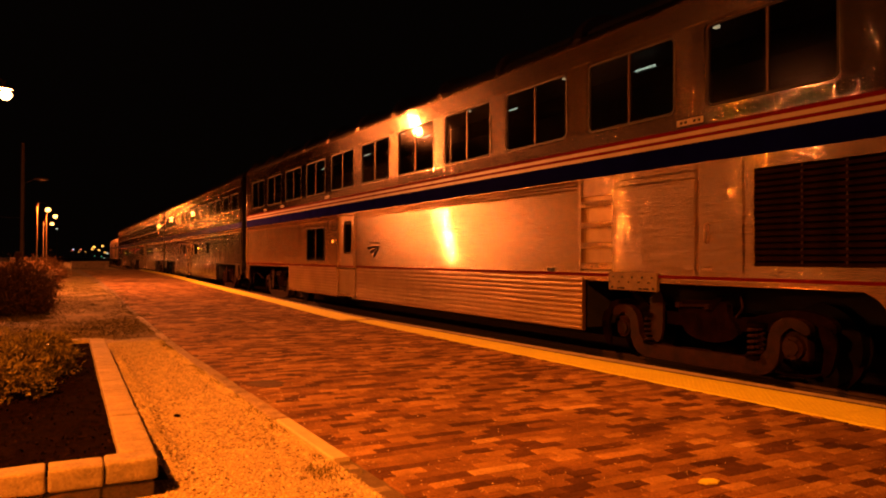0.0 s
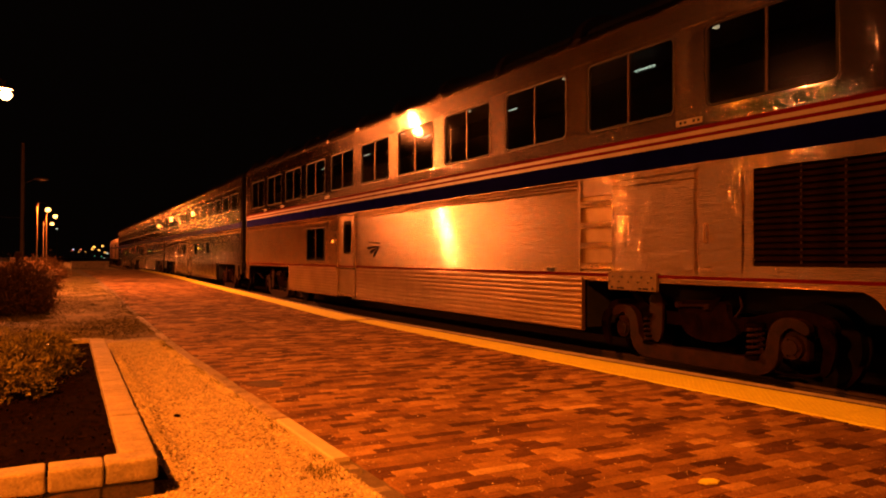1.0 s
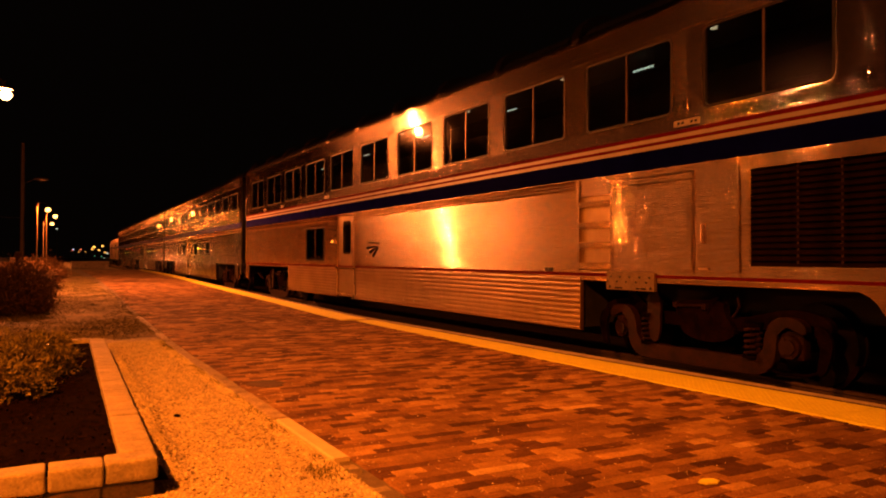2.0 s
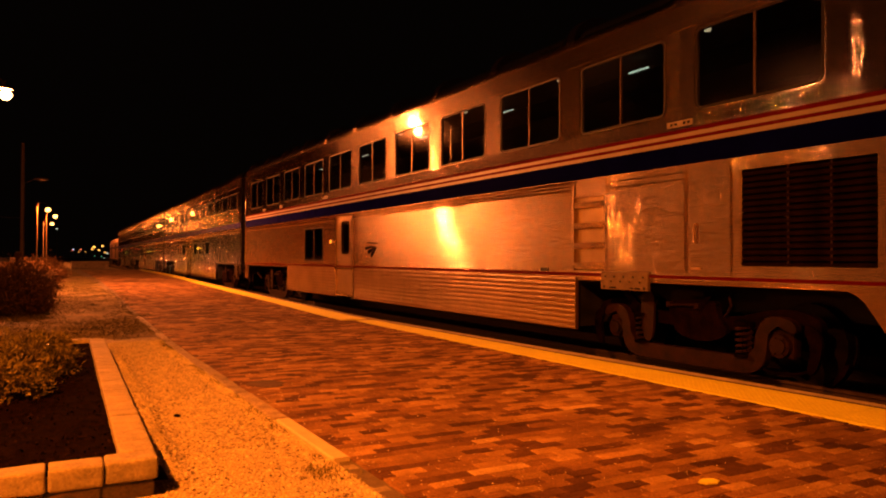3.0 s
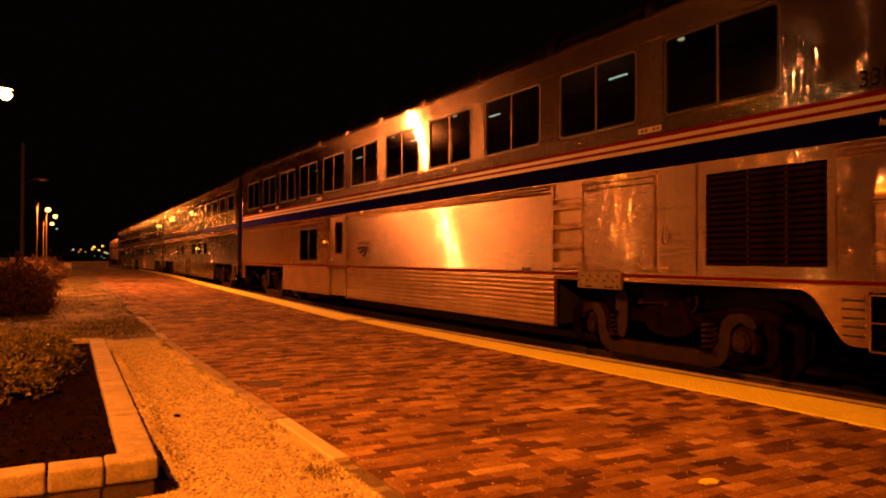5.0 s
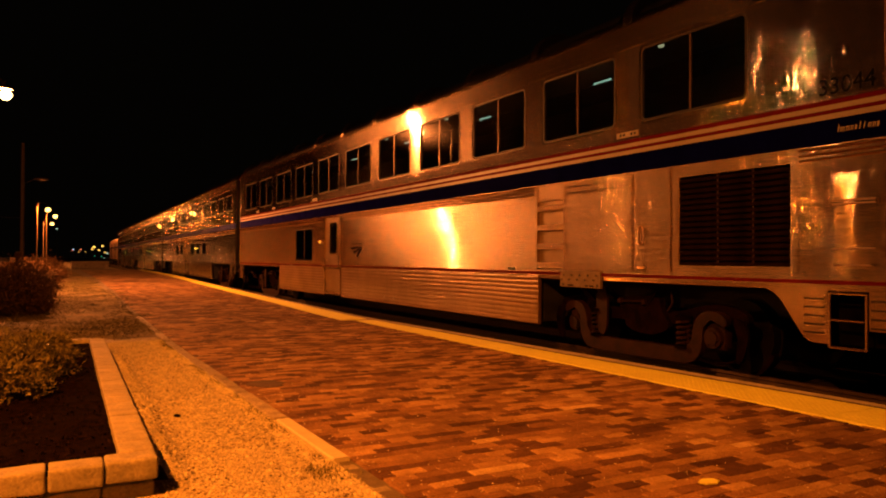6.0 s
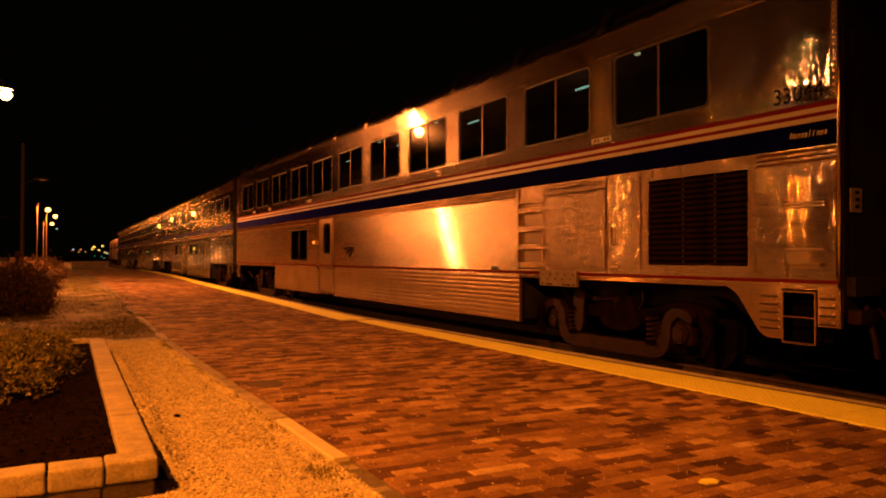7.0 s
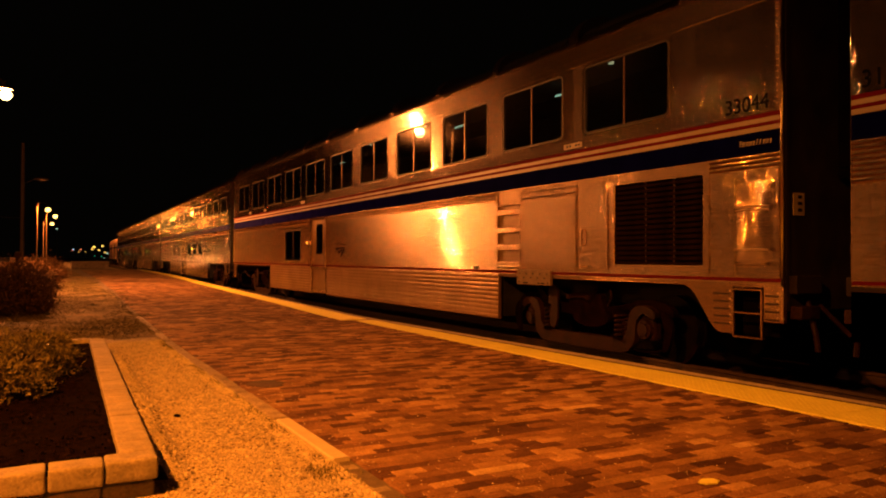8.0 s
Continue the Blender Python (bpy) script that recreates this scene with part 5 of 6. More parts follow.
def build_lawn():
    xs = [-14, -8, -5, -3, -2] + [-1.4 + 0.2 * k for k in range(18)]
    ys = [12.62 + 0.25 * k for k in range(60)] + [28 + 2 * k for k in range(18)]

    def h(x, y):
        lim = along(BRICK_LEFT, y) - 0.02
        drop = -0.05 if x > lim else 0.0
        return level(y) - 0.006 + 0.015 * noise.noise((x * 0.9, y * 0.9, 1)) + drop
    tagged(sheet("lawn", xs, ys, h, LAWN_SOIL, "worn patchy grass verge beside the platform"), category="lawn")
    rnd = random.Random(3)
    verts, faces = [], []
    for k in range(130000):
        y = 11.7 + 30 * rnd.random() ** 1.7
        x = rnd.uniform(-3.0, along(BRICK_LEFT, y) + 0.25)
        cover = noise.noise((x * 0.55, y * 0.28, 7)) + 0.35 * noise.noise((x * 2.3, y * 1.4, 2)) + 0.10
        lim = along(BRICK_LEFT, y) - 0.06
        if x > lim and noise.noise((0, y * 0.9, 5)) < 0.1:
            continue
        cover += 0.08 * math.exp(-((x - 1.35) / 0.5) ** 2 - ((y - 13.4) / 0.7) ** 2) + 0.2 * math.exp(-((x - 0.9) / 0.6) ** 2 - ((y - 15.2) / 0.5) ** 2) - 0.4 * math.exp(-((y - 11.9) / 0.55) ** 2)
        if cover < rnd.uniform(-0.28, 0.42):
            continue
        z = h(min(x, lim), y)
        s = rnd.uniform(0.012, 0.040)
        a = rnd.random() * 6.28
        lean = rnd.uniform(0.6, 1.8) * s
        w = rnd.uniform(0.004, 0.010)
        b = len(verts)
        dx, dy = math.cos(a), math.sin(a)
        verts += [(x - dy * w, y + dx * w, z), (x + dy * w, y - dx * w, z), (x + dx * lean, y + dy * lean, z + s)]
        faces.append((b, b + 1, b + 2))
    for k in range(7000):
        # tufts along the kerb and in the gravel
        if rnd.random() < 0.04:
            y, x = 4.25 + rnd.gauss(0, 0.12), 1.52 + rnd.gauss(0, 0.07)
        elif rnd.random() < 0.5:
            y, x = rnd.uniform(4.3, 9.5), 1.0
            x = 0.64 + (y - 4.2) * 0.027 + abs(rnd.gauss(0, 0.025))
            if noise.noise((0, y * 1.4, 8)) < 0.0 + rnd.gauss(0, 0.1):
                continue
        else:
            y, x = rnd.uniform(4.5, 15.5), 1.62 - abs(rnd.gauss(0, 0.05))
            patch = noise.noise((3, y * 1.3, 8))
            if patch < 0.0 + rnd.gauss(0, 0.08):
                continue
            if patch > 0.22:
                x += abs(rnd.gauss(0, 0.10))
            x += along(BRICK_LEFT, y) - 1.765
        s = rnd.uniform(0.008, 0.024)
        a = rnd.random() * 6.28
        w = rnd.uniform(0.002, 0.006)
        b = len(verts)
        dx, dy = math.cos(a), math.sin(a)
        verts += [(x - dy * w, y + dx * w, level(y) - 0.006), (x + dy * w, y - dx * w, level(y) - 0.006), (x + dx * s, y + dy * s, level(y) + s * 0.8)]
        faces.append((b, b + 1, b + 2))
    me = bpy.data.meshes.new("grass")
    me.from_pydata(verts, [], faces)
    me.materials.append(GRASS)
    tagged(new("grass", me), "short dry grass blades in patches", "grass", "", "stuff")


LAWN_SOIL = surface("worn_lawn_soil", (0.095, 0.072, 0.026), (0.36, 0.28, 0.14), 1.1, 0.95, spec=0.1, grain=16, relief=0.03, stain=0.7)


# ---- planter ----
def block_mesh(rnd, length, depth, height):
    bm = bmesh.new()
    box(bm, -length / 2, length / 2, 0, depth, 0, height)
    bmesh.ops.bevel(bm, geom=list(bm.edges), offset=0.014, segments=3, affect="EDGES", profile=0.55)
    bmesh.ops.subdivide_edges(bm, edges=[e for e in bm.edges if e.calc_length() > 0.08], cuts=3, use_grid_fill=True)
    seed = rnd.random() * 50
    for v in bm.verts:
        n = noise.noise_vector((v.co + Vector((seed, 0, 0))) * 14)
        v.co += n * 0.0035
    return bm


def planter():
    rnd = random.Random(21)
    kinds = [block_mesh(rnd, 0.262, 0.19, 0.118) for _ in range(5)]
    first = []
    for bm in kinds:
        ob = tagged(part("wall_block", bm, BLOCK, smooth=True), "tumbled tan concrete block of the planter's edging", "wall block", "blocks of the planter")
        first.append(ob)
    used = [0] * len(first)

    def put(m, j):
        if used[j] == 0:
            first[j].matrix_basis = m
        else:
            copy_thing(first[j], m)
        used[j] += 1
    j = 0
    for k in range(9):
        put(pose(0.437 - 0.270 * k, 4.255 + 0.006 * k + rnd.uniform(-0.006, 0.006), 0.085 + rnd.uniform(-0.004, 0.004), rnd.uniform(-1, 1), 0, -0.9 + rnd.uniform(-1.0, 1.0)), j % 5)
        j += 1
        put(pose(0.425 - 0.270 * k, 4.31, -0.053, 0, 0, rnd.uniform(-0.8, 0.8)), j % 5)
        j += 1
    n = 24
    for k in range(n):
        y = 4.59 + k * 0.2655
        x = 0.572 + (y - 4.25) * 0.0275
        put(pose(x, y, 0.083 + rnd.uniform(-0.003, 0.003), 0, 0, 90 - 1.6 + rnd.uniform(-0.5, 0.5)), j % 5)
        j += 1
    for k in range(10):
        put(pose(0.45 - 0.27 * k, 10.78, 0.082, 0, 0, rnd.uniform(-1, 1)), j % 5)
        j += 1
    xs = [-2.3 + 0.07 * k for k in range(43)]
    ys = [4.36 + 0.09 * k for k in range(73)]

    def h(x, y):
        lim = 0.46 + (y - 4.25) * 0.0275
        return 0.145 + 0.02 * noise.noise((x * 3, y * 3, 4)) + 0.014 * noise.noise((x * 11, y * 11, 4)) - (0.1 if x > lim else 0)
    bed = tagged(sheet("planting_bed", xs, ys, h, MULCH, "dark bark mulch filling the planter"), category="planting bed")
    verts, faces = [], []
    for k in range(5000):
        y = 4.45 + 6.2 * rnd.random() ** 1.4
        x = rnd.uniform(-1.4, 0.40 + (y - 4.25) * 0.0275)
        s, w, a = rnd.uniform(0.008, 0.03), rnd.uniform(0.003, 0.008), rnd.random() * 6.28
        dx, dy, z = math.cos(a), math.sin(a), h(x, y) + 0.004
        t = rnd.uniform(-0.008, 0.012)
        b = len(verts)
        verts += [(x - dx * s - dy * w, y - dy * s + dx * w, z - t), (x - dx * s + dy * w, y - dy * s - dx * w, z - t), (x + dx * s + dy * w, y + dy * s - dx * w, z + t), (x + dx * s - dy * w, y + dy * s + dx * w, z + t + 0.003)]
        faces.append((b, b + 1, b + 2, b + 3))
    me = bpy.data.meshes.new("bark_chips")
    me.from_pydata(verts, [], faces)
    me.materials.append(BARK_CHIP)
    tagged(new("bark_chips", me), "loose bark chips on the bed", "mulch", "", "stuff")


BARK_CHIP = surface("bark_chip", (0.004, 0.0025, 0.002), (0.022, 0.012, 0.009), 20, 0.9, spec=0.06, grain=90, relief=0.001, vary="island", spread=0.7)


def bush(name, place, radius, height, leaves, leaf, material, label, category, group, seed, pointed=2.6, spread=(1, 1)):
    """Upright stems that fork, carrying many small pointed leaves in uneven clumps."""
    rnd = random.Random(seed)
    root = empty(name, place, label, category, group)
    bm = bmesh.new()
    tips = []
    for k in range(16):
        a, d = rnd.random() * 6.28, radius * rnd.random() ** 0.6
        top = Vector((math.cos(a) * d * spread[0], math.sin(a) * d * spread[1], height * (1 - 0.42 * (d / radius) ** 2) * rnd.uniform(0.72, 1.05)))
        mid = Vector((top.x * 0.45, top.y * 0.45, top.z * 0.5))
        base = Vector((top.x * 0.25, top.y * 0.25, 0))
        tube(bm, base, mid, 0.008, 5, 0.006, caps=False)
        tube(bm, mid, top, 0.006, 5, 0.002, caps=False)
        for q in range(4):
            f = rnd.uniform(0.25, 1.0)
            p = mid.lerp(top, f) + Vector((rnd.gauss(0, 1), rnd.gauss(0, 1), rnd.gauss(0, 0.6))) * radius * 0.14
            p.z = max(p.z, height * 0.08)
            tube(bm, mid.lerp(top, f * 0.7), p, 0.004, 4, 0.002, caps=False)
            tips.append(p)
        # low outer sprays
        a2 = rnd.random() * 6.28
        for q in range(3):
            a2 += 2.1
            tips.append(Vector((math.cos(a2) * radius * spread[0] * (0.92 - 0.1 * q), math.sin(a2) * radius * spread[1] * (0.92 - 0.1 * q), height * rnd.uniform(0.05, 0.35))))
    part("stems", bm, BARK, root)
    verts, faces = [], []
    for k in range(leaves):
        c = rnd.choice(tips)
        g = radius * 0.13
        p = c + Vector((rnd.gauss(0, g), rnd.gauss(0, g), rnd.gauss(0, g * 0.8)))
        if p.z < 0.01:
            p.z = rnd.uniform(0.01, 0.08)
        out = Vector((p.x, p.y, 0.25 * height)).normalized()
        d = (out * 0.8 + Vector((rnd.gauss(0, 0.55), rnd.gauss(0, 0.55), rnd.gauss(0.25, 0.5)))).normalized()
        s = d.cross(Vector((rnd.gauss(0, 1), rnd.gauss(0, 1), 1.5))).normalized()
        n = s.cross(d)
        ln = leaf * rnd.uniform(0.6, 1.3)
        w = ln / pointed / 2
        b = len(verts)
        verts += [p[:], (p + d * ln * 0.45 + s * w)[:], (p + d * ln - n * ln * 0.15)[:], (p + d * ln * 0.45 - s * w)[:], (p + d * ln * 0.5 - n * w * 0.5)[:]]
        faces += [(b, b + 1, b + 4), (b + 1, b + 2, b + 4), (b + 2, b + 3, b + 4), (b + 3, b, b + 4)]
    me = bpy.data.meshes.new("foliage")
    me.from_pydata(verts, [], faces)
    me.materials.append(material)
    fo = new("foliage", me)
    fo.parent = root
    tagged(fo, kind="stuff")
    return root


def plants():
    for k, (x, y, r, h) in enumerate(((-0.36, 7.05, 0.42, 0.36), (-0.12, 8.1, 0.40, 0.40), (-0.85, 7.6, 0.45, 0.42), (-0.55, 8.9, 0.45, 0.40), (0.02, 9.3, 0.34, 0.30))):
        bush("low_shrub", (x, y, 0.13), r, h, 3600, 0.047, LEAF_SHRUB, "low mounded shrub with small pale pointed leaves in mulch", "shrub", "shrubs in the planter", 40 + k)
    rows = [(-0.68, 18.6, 0.84, 0.98), (-1.85, 18.2, 0.95, 0.98), (-3.0, 18.8, 1.0, 1.0), (-0.75, 21.4, 1.0, 1.02), (-2.0, 21.6, 1.0, 1.04), (-0.75, 25.0, 1.1, 0.98), (-0.6, 29.5, 1.1, 0.95), (-0.4, 34.5, 1.1, 0.9), (-0.2, 40.0, 1.2, 0.9), (0.0, 46.0, 1.2, 0.85)]
    for k, (x, y, r, h) in enumerate(rows):
        bush("hedge_bush", (x, y, level(y) - 0.01), r, h * 0.95, 13000 if y < 23 else 5000, 0.07 if y < 23 else 0.11, LEAF_HEDGE, "tall dark rounded hedge bush on the verge", "bush", "bushes of the hedge", 80 + k, 2.2)


# ---- lamps, poles and distance ----
def lamp_post(name, foot, head, label, bulb, glow_mat, base_z=0.0, paint=None):
    """Painted pole with a curved gooseneck arm and a bell-shaped head."""
    root = empty(name, (foot[0], foot[1], base_z), label, "street lamp", "street lamps along the platform")
    h = head[2] - base_z
    bm = bmesh.new()
    tube(bm, (0, 0, 0), (0, 0, 0.5), 0.11, 14, 0.10)
    tube(bm, (0, 0, 0.5), (0, 0, h + 0.25), 0.075, 14, 0.05)
    part("pole", bm, paint or POLE_PAINT, root)
    dx, dy = head[0] - foot[0], head[1] - foot[1]
    pts = []
    for k in range(11):
        t = k / 10
        a = math.pi * t
        pts.append((dx * (1 - math.cos(a)) / 2, dy * (1 - math.cos(a)) / 2, h + 0.10 + 0.55 * math.sin(a) + 0.12 * (1 - t)))
    bm = bmesh.new()
    pipe(bm, pts, 0.03, 8)
    part("arm", bm, POLE_PAINT, root)
    bm = bmesh.new()
    prof = [(0.03, 0.40), (0.06, 0.33), (0.08, 0.27), (0.13, 0.21), (0.20, 0.15), (0.22, 0.10)]
    seg = 20
    rings = [[bm.verts.new((dx + r * math.cos(2 * math.pi * q / seg), dy + r * math.sin(2 * math.pi * q / seg), h + z)) for q in range(seg)] for r, z in prof]
    for a, b in zip(rings[:-1], rings[1:]):
        for q in range(seg):
            bm.faces.new((a[q], a[(q + 1) % seg], b[(q + 1) % seg], b[q]))
    hood = part("hood", bm, POLE_PAINT, root, smooth=True)
    bm = bmesh.new()
    bmesh.ops.create_uvsphere(bm, u_segments=16, v_segments=10, radius=bulb)
    for v in bm.verts:
        v.co = Vector((dx + v.co.x, dy + v.co.y, h - 0.10 + v.co.z * 0.95))
    lens = part("lens", bm, glow_mat, hood, "glowing orange sodium lens", smooth=True)
    lens.visible_shadow = False
    return root


def bollard_lamp(place, label):
    """Invented short round post with a glowing head for the low fill light."""
    root = empty("bollard_lamp", (place[0], place[1], 0.2), label, "bollard lamp")
    bm = bmesh.new()
    tube(bm, (0, 0, 0), (0, 0, place[2] - 0.36), 0.09, 14, 0.08)
    part("post", bm, POLE_PAINT, root)
    bm = bmesh.new()
    bmesh.ops.create_uvsphere(bm, u_segments=14, v_segments=8, radius=0.10)
    for v in bm.verts:
        v.co.z += place[2] - 0.2
    lens = part("lens", bm, LAMP_GLOW, root, "glowing orange lens", smooth=True)
    lens.visible_shadow = False


def distance():
    lamp_post("street_lamp", (-2.9, 29.6), LAMP_NEAR, "tall gooseneck lamp with glowing sodium head beside the platform", 0.20, LAMP_GLOW, base_z=level(29.6))
    lamp_post("street_lamp", (-41.0, 43.2), LAMP_SIDE, "tall gooseneck lamp with glowing sodium head in the car park", 0.2, LAMP_GLOW)
    lamp_post("street_lamp", (-32.0, 27.7), LAMP_YARD, "tall gooseneck lamp with glowing pale head in the car park", 0.2, LAMP_GLOW)
    lamp_post("street_lamp", (-22.0, 37.4), LAMP_STREET, "gooseneck lamp with glowing pale head beside the street", 0.2, LAMP_GLOW)
    lamp_post("street_lamp", (-6.0, 1.3), LAMP_BACK, "tall gooseneck lamp with glowing sodium head beyond the planter", 0.2, LAMP_GLOW)
    lamp_post("street_lamp", (-32.5, 31.4), FILL_CORNER, "added low gooseneck lamp out of view that puts glints on the corner panel", 0.2, LAMP_GLOW)
    bollard_lamp(FILL_LOW, "added low lamp beyond the hedge that brightens the far cars")
    for fx, hx, y in LAMPS_FAR:
        lamp_post("street_lamp", (fx, y), (hx, y, 6.85), "distant gooseneck lamp with glowing sodium head", 0.29, FAR_GLOW, base_z=0.2, paint=POLE_LIT)
    # timber service pole with a cable
    root = empty("utility_pole", (-1.42, 70, 0.20), "tall dark timber utility pole with a slack cable", "utility pole")
    bm = bmesh.new()
    tube(bm, (0, 0, 0), (0, 0, 10.5), 0.16, 12, 0.11)
    part("pole", bm, POLE_WOOD, root)
    bm = bmesh.new()
    box(bm, -0.06, 0.06, -0.06, 0.06, 7.05, 7.15)
    tube(bm, (0, 0, 7.1), (0.9, 0, 7.55), 0.03, 8)
    box(bm, 0.8, 1.9, -0.14, 0.14, 7.5, 7.62, bevel=0.03)
    part("bracket_lamp", bm, POLE_PAINT, root)
    bm = bmesh.new()
    pts = [(-12 * (1 - t), -16 * (1 - t), 4.3 + 3.2 * (1 - t) ** 1.6 - 0.5 * math.sin(math.pi * t)) for t in [k / 14 for k in range(15)]]
    pipe(bm, pts, 0.025, 6)
    part("cable", bm, BLACK_RUBBER, root)
    # square gate post behind the hedge
    root = empty("gate_post", (-0.62, 26.5, level(26.5)), "square brown timber gate post behind the hedge", "post")
    part("shaft", boxed(-0.10, 0.10, -0.10, 0.10, -0.02, 1.30, bevel=0.01), POLE_WOOD, root)
    part("cap", boxed(-0.115, 0.115, -0.115, 0.115, 1.30, 1.33, bevel=0.008), POLE_WOOD, root)
    # low wall across the far end
    root = empty("low_wall", (0, 72, 0.24), "low pale concrete wall across the far end of the platform", "wall")
    part("wall_body", boxed(2.3, 5.3, 0, 0.25, -0.05, 0.56), KERB_STONE, root)
    part("coping", boxed(2.25, 5.35, -0.04, 0.29, 0.56, 0.62, bevel=0.01), KERB_STONE, root)
    for x in (2.32, 3.3, 4.2, 5.0):
        part("pier", boxed(x, x + 0.26, -0.06, 0.0, -0.05, 0.56), KERB_STONE, root)
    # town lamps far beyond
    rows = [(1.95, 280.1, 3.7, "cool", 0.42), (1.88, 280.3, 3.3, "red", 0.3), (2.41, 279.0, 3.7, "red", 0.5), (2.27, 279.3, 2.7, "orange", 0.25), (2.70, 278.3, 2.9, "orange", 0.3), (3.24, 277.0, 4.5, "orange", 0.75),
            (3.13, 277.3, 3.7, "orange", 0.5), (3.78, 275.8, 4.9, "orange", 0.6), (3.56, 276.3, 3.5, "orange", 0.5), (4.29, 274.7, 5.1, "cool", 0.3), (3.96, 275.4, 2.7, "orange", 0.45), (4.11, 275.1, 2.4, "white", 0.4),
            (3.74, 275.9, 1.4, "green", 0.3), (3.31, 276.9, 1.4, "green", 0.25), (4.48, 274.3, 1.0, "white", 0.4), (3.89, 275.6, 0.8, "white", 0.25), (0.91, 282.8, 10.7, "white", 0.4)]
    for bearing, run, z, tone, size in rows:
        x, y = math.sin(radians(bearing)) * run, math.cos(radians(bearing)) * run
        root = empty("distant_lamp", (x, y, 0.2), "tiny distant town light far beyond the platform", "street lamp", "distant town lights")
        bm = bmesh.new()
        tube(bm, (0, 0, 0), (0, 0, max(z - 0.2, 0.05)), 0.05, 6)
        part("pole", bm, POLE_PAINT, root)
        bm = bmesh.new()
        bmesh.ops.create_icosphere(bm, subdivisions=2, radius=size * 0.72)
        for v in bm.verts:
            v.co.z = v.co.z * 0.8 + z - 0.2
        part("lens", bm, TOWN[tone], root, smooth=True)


FAR_GLOW = glow("far_sodium_glow", (1.0, 0.50, 0.12), 6.0)
TOWN = {"orange": glow("town_orange", (1.0, 0.45, 0.08), 1.6), "white": glow("town_white", (0.9, 0.9, 0.7), 0.9), "red": glow("town_red", (1.0, 0.16, 0.06), 1.2),
        "green": glow("town_green", (0.2, 0.9, 0.5), 0.35), "cool": glow("town_cool", (0.5, 0.6, 1.0), 0.7)}


def pave(plat):
    """Running-bond bricks across the platform: those by the path's near end one by one, the rest joined."""
    rnd = random.Random(9)
    L, W, J, T = 0.200, 0.098, 0.006, 0.03
    meshes = []
    for k in range(4):
        bm = bmesh.new()
        box(bm, -L / 2, L / 2, -W / 2, W / 2, -T, 0.0)
        bmesh.ops.bevel(bm, geom=[e for e in bm.edges if all(v.co.z > -0.001 for v in e.verts)], offset=0.005, segments=1, affect="EDGES")
        bmesh.ops.delete(bm, geom=[f for f in bm.faces if f.calc_center_median().z < -T + 0.001], context="FACES_ONLY")
        for v in bm.verts:
            v.co += Vector((rnd.uniform(-1, 1), rnd.uniform(-1, 1), rnd.uniform(-1, 0))) * 0.002
        me = bpy.data.meshes.new("brick")
        bm.to_mesh(me)
        bm.free()
        me.materials.append(BRICK)
        meshes.append(me)
    verts, faces = [], []
    row, y, singles = 0, -1.5, 0
    while y < 34:
        left, right = along(BRICK_LEFT, y), 5.70 + bend(y)
        x = left + L / 2 - (L / 2 if row % 2 else 0) + rnd.uniform(-0.01, 0.01)
        zb = level(y)
        wave = noise.noise((0.4, y * 0.5, 2)) * 0.004
        while x < right:
            a, b = max(x - L / 2, left), min(x + L / 2, right)
            z = zb + wave + rnd.gauss(0, 0.0016) + 0.004 * noise.noise((x * 0.8, y * 0.8, 6))
            if b - a > 0.05:
                if 2.50 < y < 4.22 and b - a > L - 0.001 and singles < 300:
                    ob = new("brick", meshes[rnd.randrange(4)])
                    ob.parent = plat
                    ob.location = (x, y, z)
                    ob.rotation_euler = (rnd.gauss(0, 0.006), rnd.gauss(0, 0.006), rnd.gauss(0, 0.008))
                    singles += 1
                else:
                    k = len(verts)
                    e = 0.004
                    y0, y1 = y - W / 2, y + W / 2
                    tl = rnd.gauss(0, 0.0008)
                    verts += [(a, y0, z - T), (b, y0, z - T), (b, y1, z - T), (a, y1, z - T), (a, y0, z - e), (b, y0, z - e), (b, y1, z - e), (a, y1, z - e),
                              (a + e, y0 + e, z - tl), (b - e, y0 + e, z + tl), (b - e, y1 - e, z + tl), (a + e, y1 - e, z - tl)]
                    faces.append((k + 8, k + 9, k + 10, k + 11))
                    for q in range(4):
                        r = (q + 1) % 4
                        faces += [(k + q, k + r, k + 4 + r, k + 4 + q), (k + 4 + q, k + 4 + r, k + 8 + r, k + 8 + q)]
            x += L + J
        y += W + J
        row += 1
    # beyond, where single bricks cannot be told apart, larger courses
    while y < 62:
        left = along(BRICK_LEFT, y)
        x = left
        right = 5.7 + bend(y)
        while x < right:
            k = len(verts)
            b = min(x + rnd.choice((0.41, 0.62)), right)
            z = level(y)
            verts += [(x, y - 0.05, z), (b, y - 0.05, z), (b, y + 0.15, z + 0.0022), (x, y + 0.15, z + 0.0022)]
            faces.append((k, k + 1, k + 2, k + 3))
            x = b + J
        y += 0.208
    me = bpy.data.meshes.new("brick_paving")
    me.from_pydata(verts, [], faces)
    me.materials.append(BRICK_MANY)
    ob = new("brick_paving", me)
    ob.parent = plat
    tagged(ob, kind="stuff")


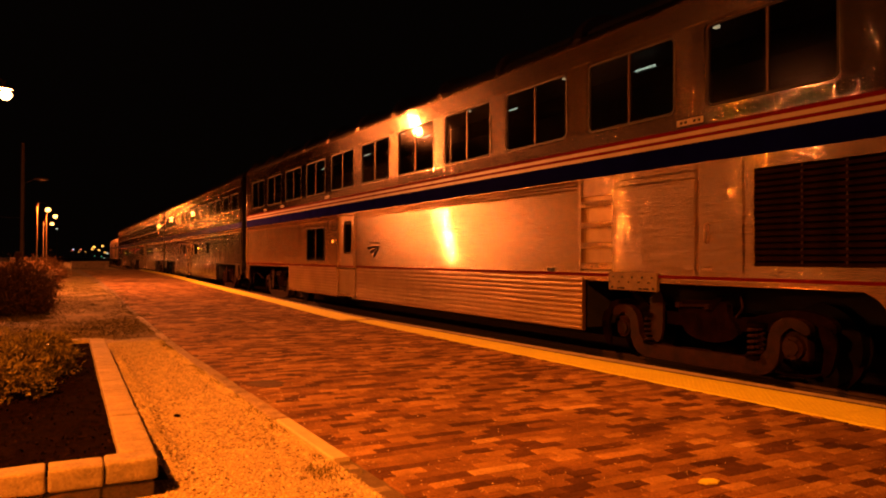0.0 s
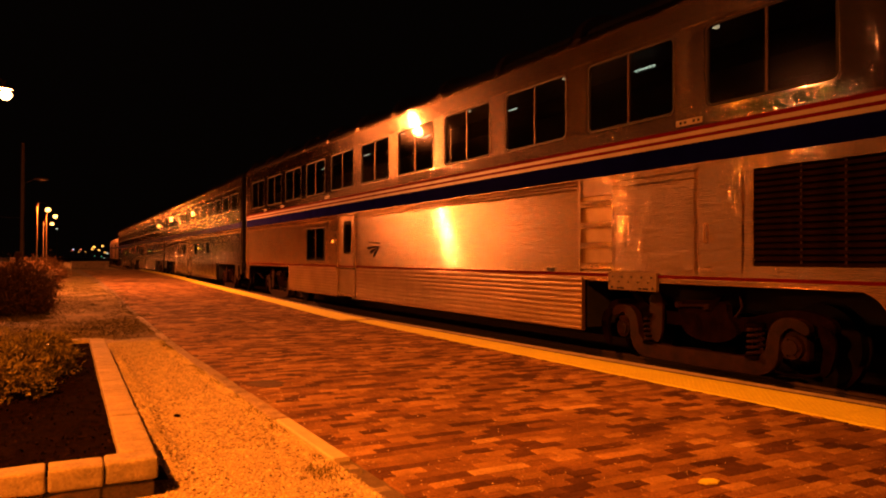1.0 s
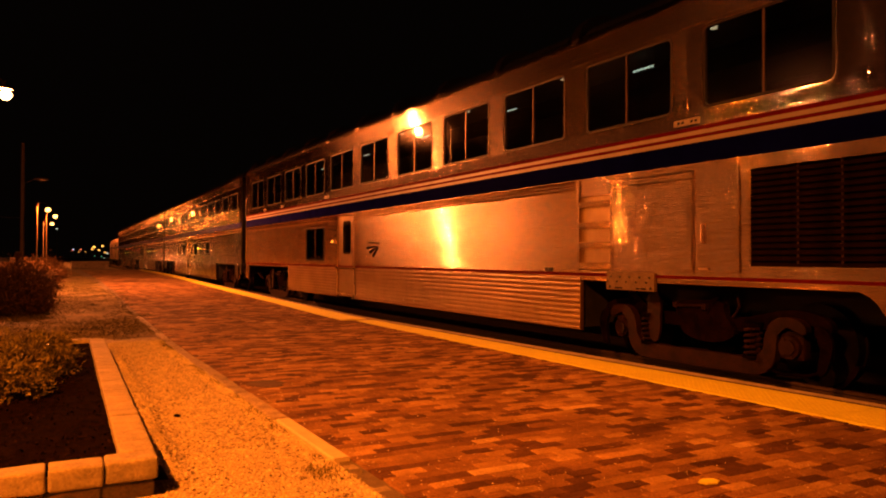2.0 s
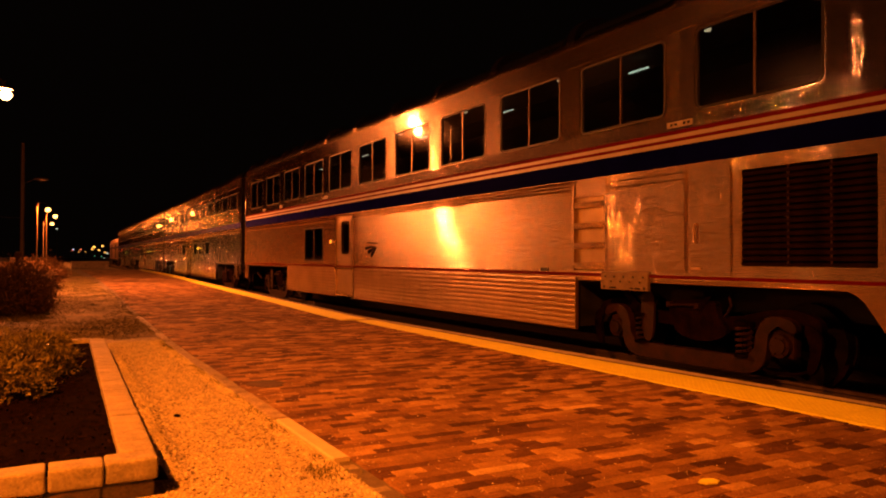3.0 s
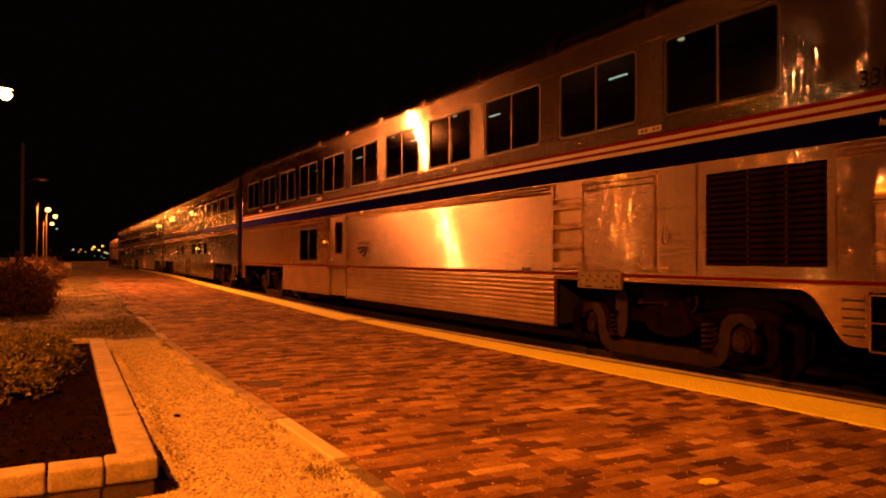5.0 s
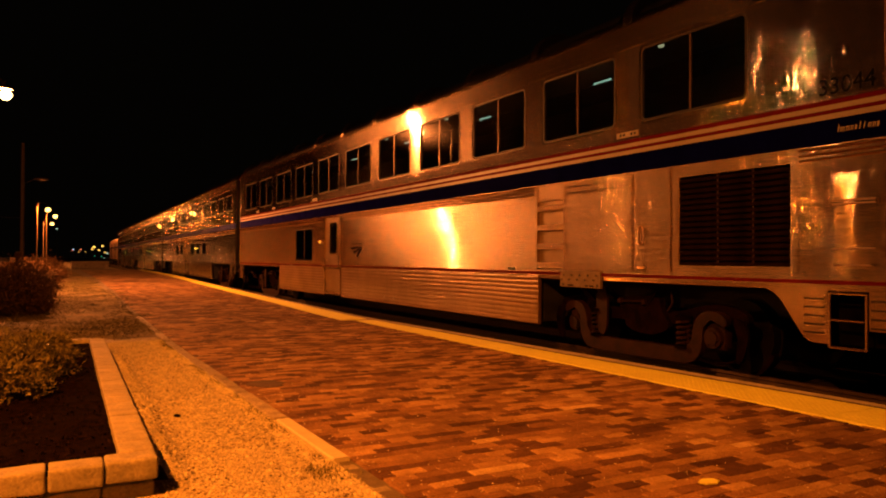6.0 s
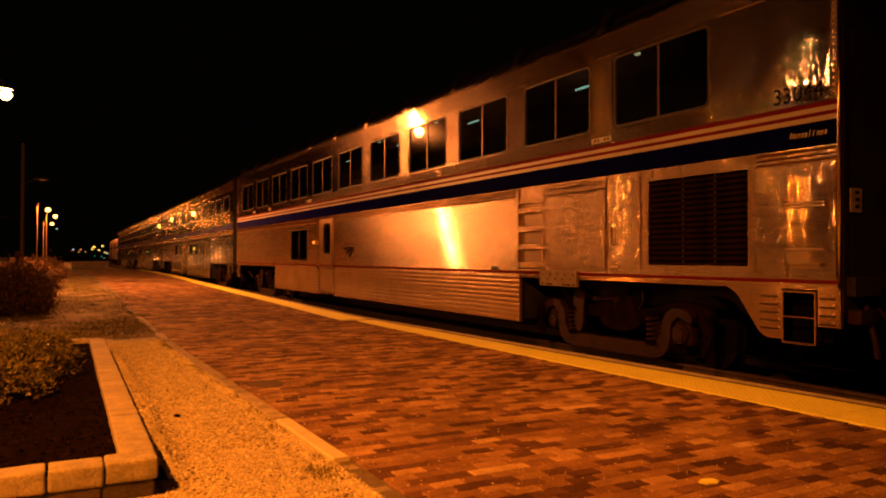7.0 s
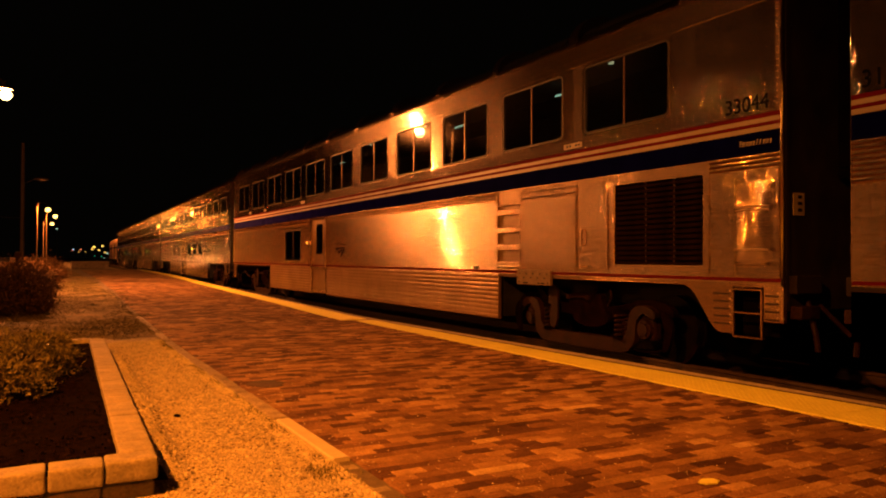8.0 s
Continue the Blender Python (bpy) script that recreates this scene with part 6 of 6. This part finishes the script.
def grit():
    """Small pale chips kicked from the path onto the bricks."""
    rnd = random.Random(77)
    verts, faces = [], []
    for k in range(2000):
        y = 2.4 + 16 * rnd.random() ** 1.7
        x = 1.8 + 3.8 * rnd.random() ** (1.0 if k % 3 else 3.0)
        r = rnd.uniform(0.003, 0.008)
        z = level(y) + 0.002
        b, t = len(verts), rnd.random() * 6.28
        verts += [(x + r * math.cos(t + q * 2.09) * rnd.uniform(0.6, 1.3), y + r * math.sin(t + q * 2.09) * rnd.uniform(0.6, 1.3), z) for q in range(3)] + [(x, y, z + r * 0.8)]
        faces += [(b, b + 1, b + 3), (b + 1, b + 2, b + 3), (b + 2, b, b + 3)]
    me = bpy.data.meshes.new("grit")
    me.from_pydata(verts, [], faces)
    me.materials.append(PEBBLE)
    tagged(new("grit", me), "small pale stone chips lying on the bricks", "grit", "", "stuff")


def paving_marks():
    """A dab of yellow paint and a patch of dark mortar on the bricks."""
    rnd = random.Random(31)
    for name, x, y, rx, ry, mt, label, cat in (("paint_mark", 3.42, 3.0, 0.075, 0.045, TACTILE, "faded dab of yellow paint on a brick", "paint mark"),
                                               ("mortar_patch", 2.02, 7.45, 0.19, 0.21, JOINT_DARK, "dark mortar patch in the brick paving", "patch")):
        bm = bmesh.new()
        n = 14
        ring = [(x + rx * math.cos(2 * math.pi * k / n) * rnd.uniform(0.8, 1.15), y + ry * math.sin(2 * math.pi * k / n) * rnd.uniform(0.8, 1.15)) for k in range(n)]
        top = [bm.verts.new((a, b, 0.0045)) for a, b in ring]
        low = [bm.verts.new((a, b, -0.008)) for a, b in ring]
        bm.faces.new(top)
        for k in range(n):
            bm.faces.new((low[k], low[(k + 1) % n], top[(k + 1) % n], top[k]))
        tagged(part(name, bm, mt), label, cat)


build_ground()
build_track()
platform = build_platform()
build_gravel()
build_lawn()
tactile_strip()
edge_joint()
kerb()
planter()
plants()
distance()
grit()
paving_marks()

def on_curve(k, gone=0.0):
    """Where the k-th car from the lounge car stands on the curving track, when the train has gone a stretch."""
    y0 = REAR_Y + k * CAR_PITCH + gone
    y1 = y0 + CAR_PITCH
    turn = -math.degrees(math.atan2(bend(y1) - bend(y0), CAR_PITCH))
    return pose(SIDE_X + bend(y0), y0, 0, 0, 0, turn)


lounge = lounge_car()
sleeper = coach_car(REAR_Y + CAR_PITCH)
CARS = [lounge, sleeper]
CARS.append(copy_thing(sleeper, on_curve(2)))
CARS.append(copy_thing(sleeper, on_curve(3)))
sleeper.matrix_world = on_curve(1)
CARS.append(coach_car(REAR_Y - CAR_PITCH, "coach_car", "two-level stainless steel coach with red, white and navy belt", plain=False, upper=STEEL_UPPER, lower=STEEL_PANEL, bars=8))
lettering("car_number", "31", 0.235, LETTER_DARK, CARS[-1], (-0.002, CAR_LENGTH - 0.10, 2.925))
baggage = baggage_car(REAR_Y + 4 * CAR_PITCH)
baggage.matrix_world = on_curve(4)
CARS.append(baggage)
pave(platform)

ORDER = [0, 1, 2, 3, -1, 4]
TRAVEL = [(0.0, 0.0), (0.5, 0.003), (1.0, 0.009), (1.5, 0.020), (2.0, 0.046), (2.5, 0.094), (3.0, 0.160), (3.5, 0.247), (4.0, 0.354), (4.5, 0.494), (5.0, 0.660),
          (5.5, 0.850), (6.0, 1.068), (6.5, 1.314), (7.0, 1.588), (7.5, 1.888), (8.0, 2.213)]


def motions():
    """The whole train pulls away along the track; its wheels roll with it."""
    for car in CARS:
        k = ORDER[CARS.index(car)]
        walk(car, [(t, on_curve(k, d)) for t, d in TRAVEL])
        for ob in car.children_recursive:
            if ob.name.startswith("wheelset"):
                a, b, c = ob.location
                walk(ob, [(t, pose(a, b, c, -math.degrees(d / WHEEL_R))) for t, d in TRAVEL])


motions()
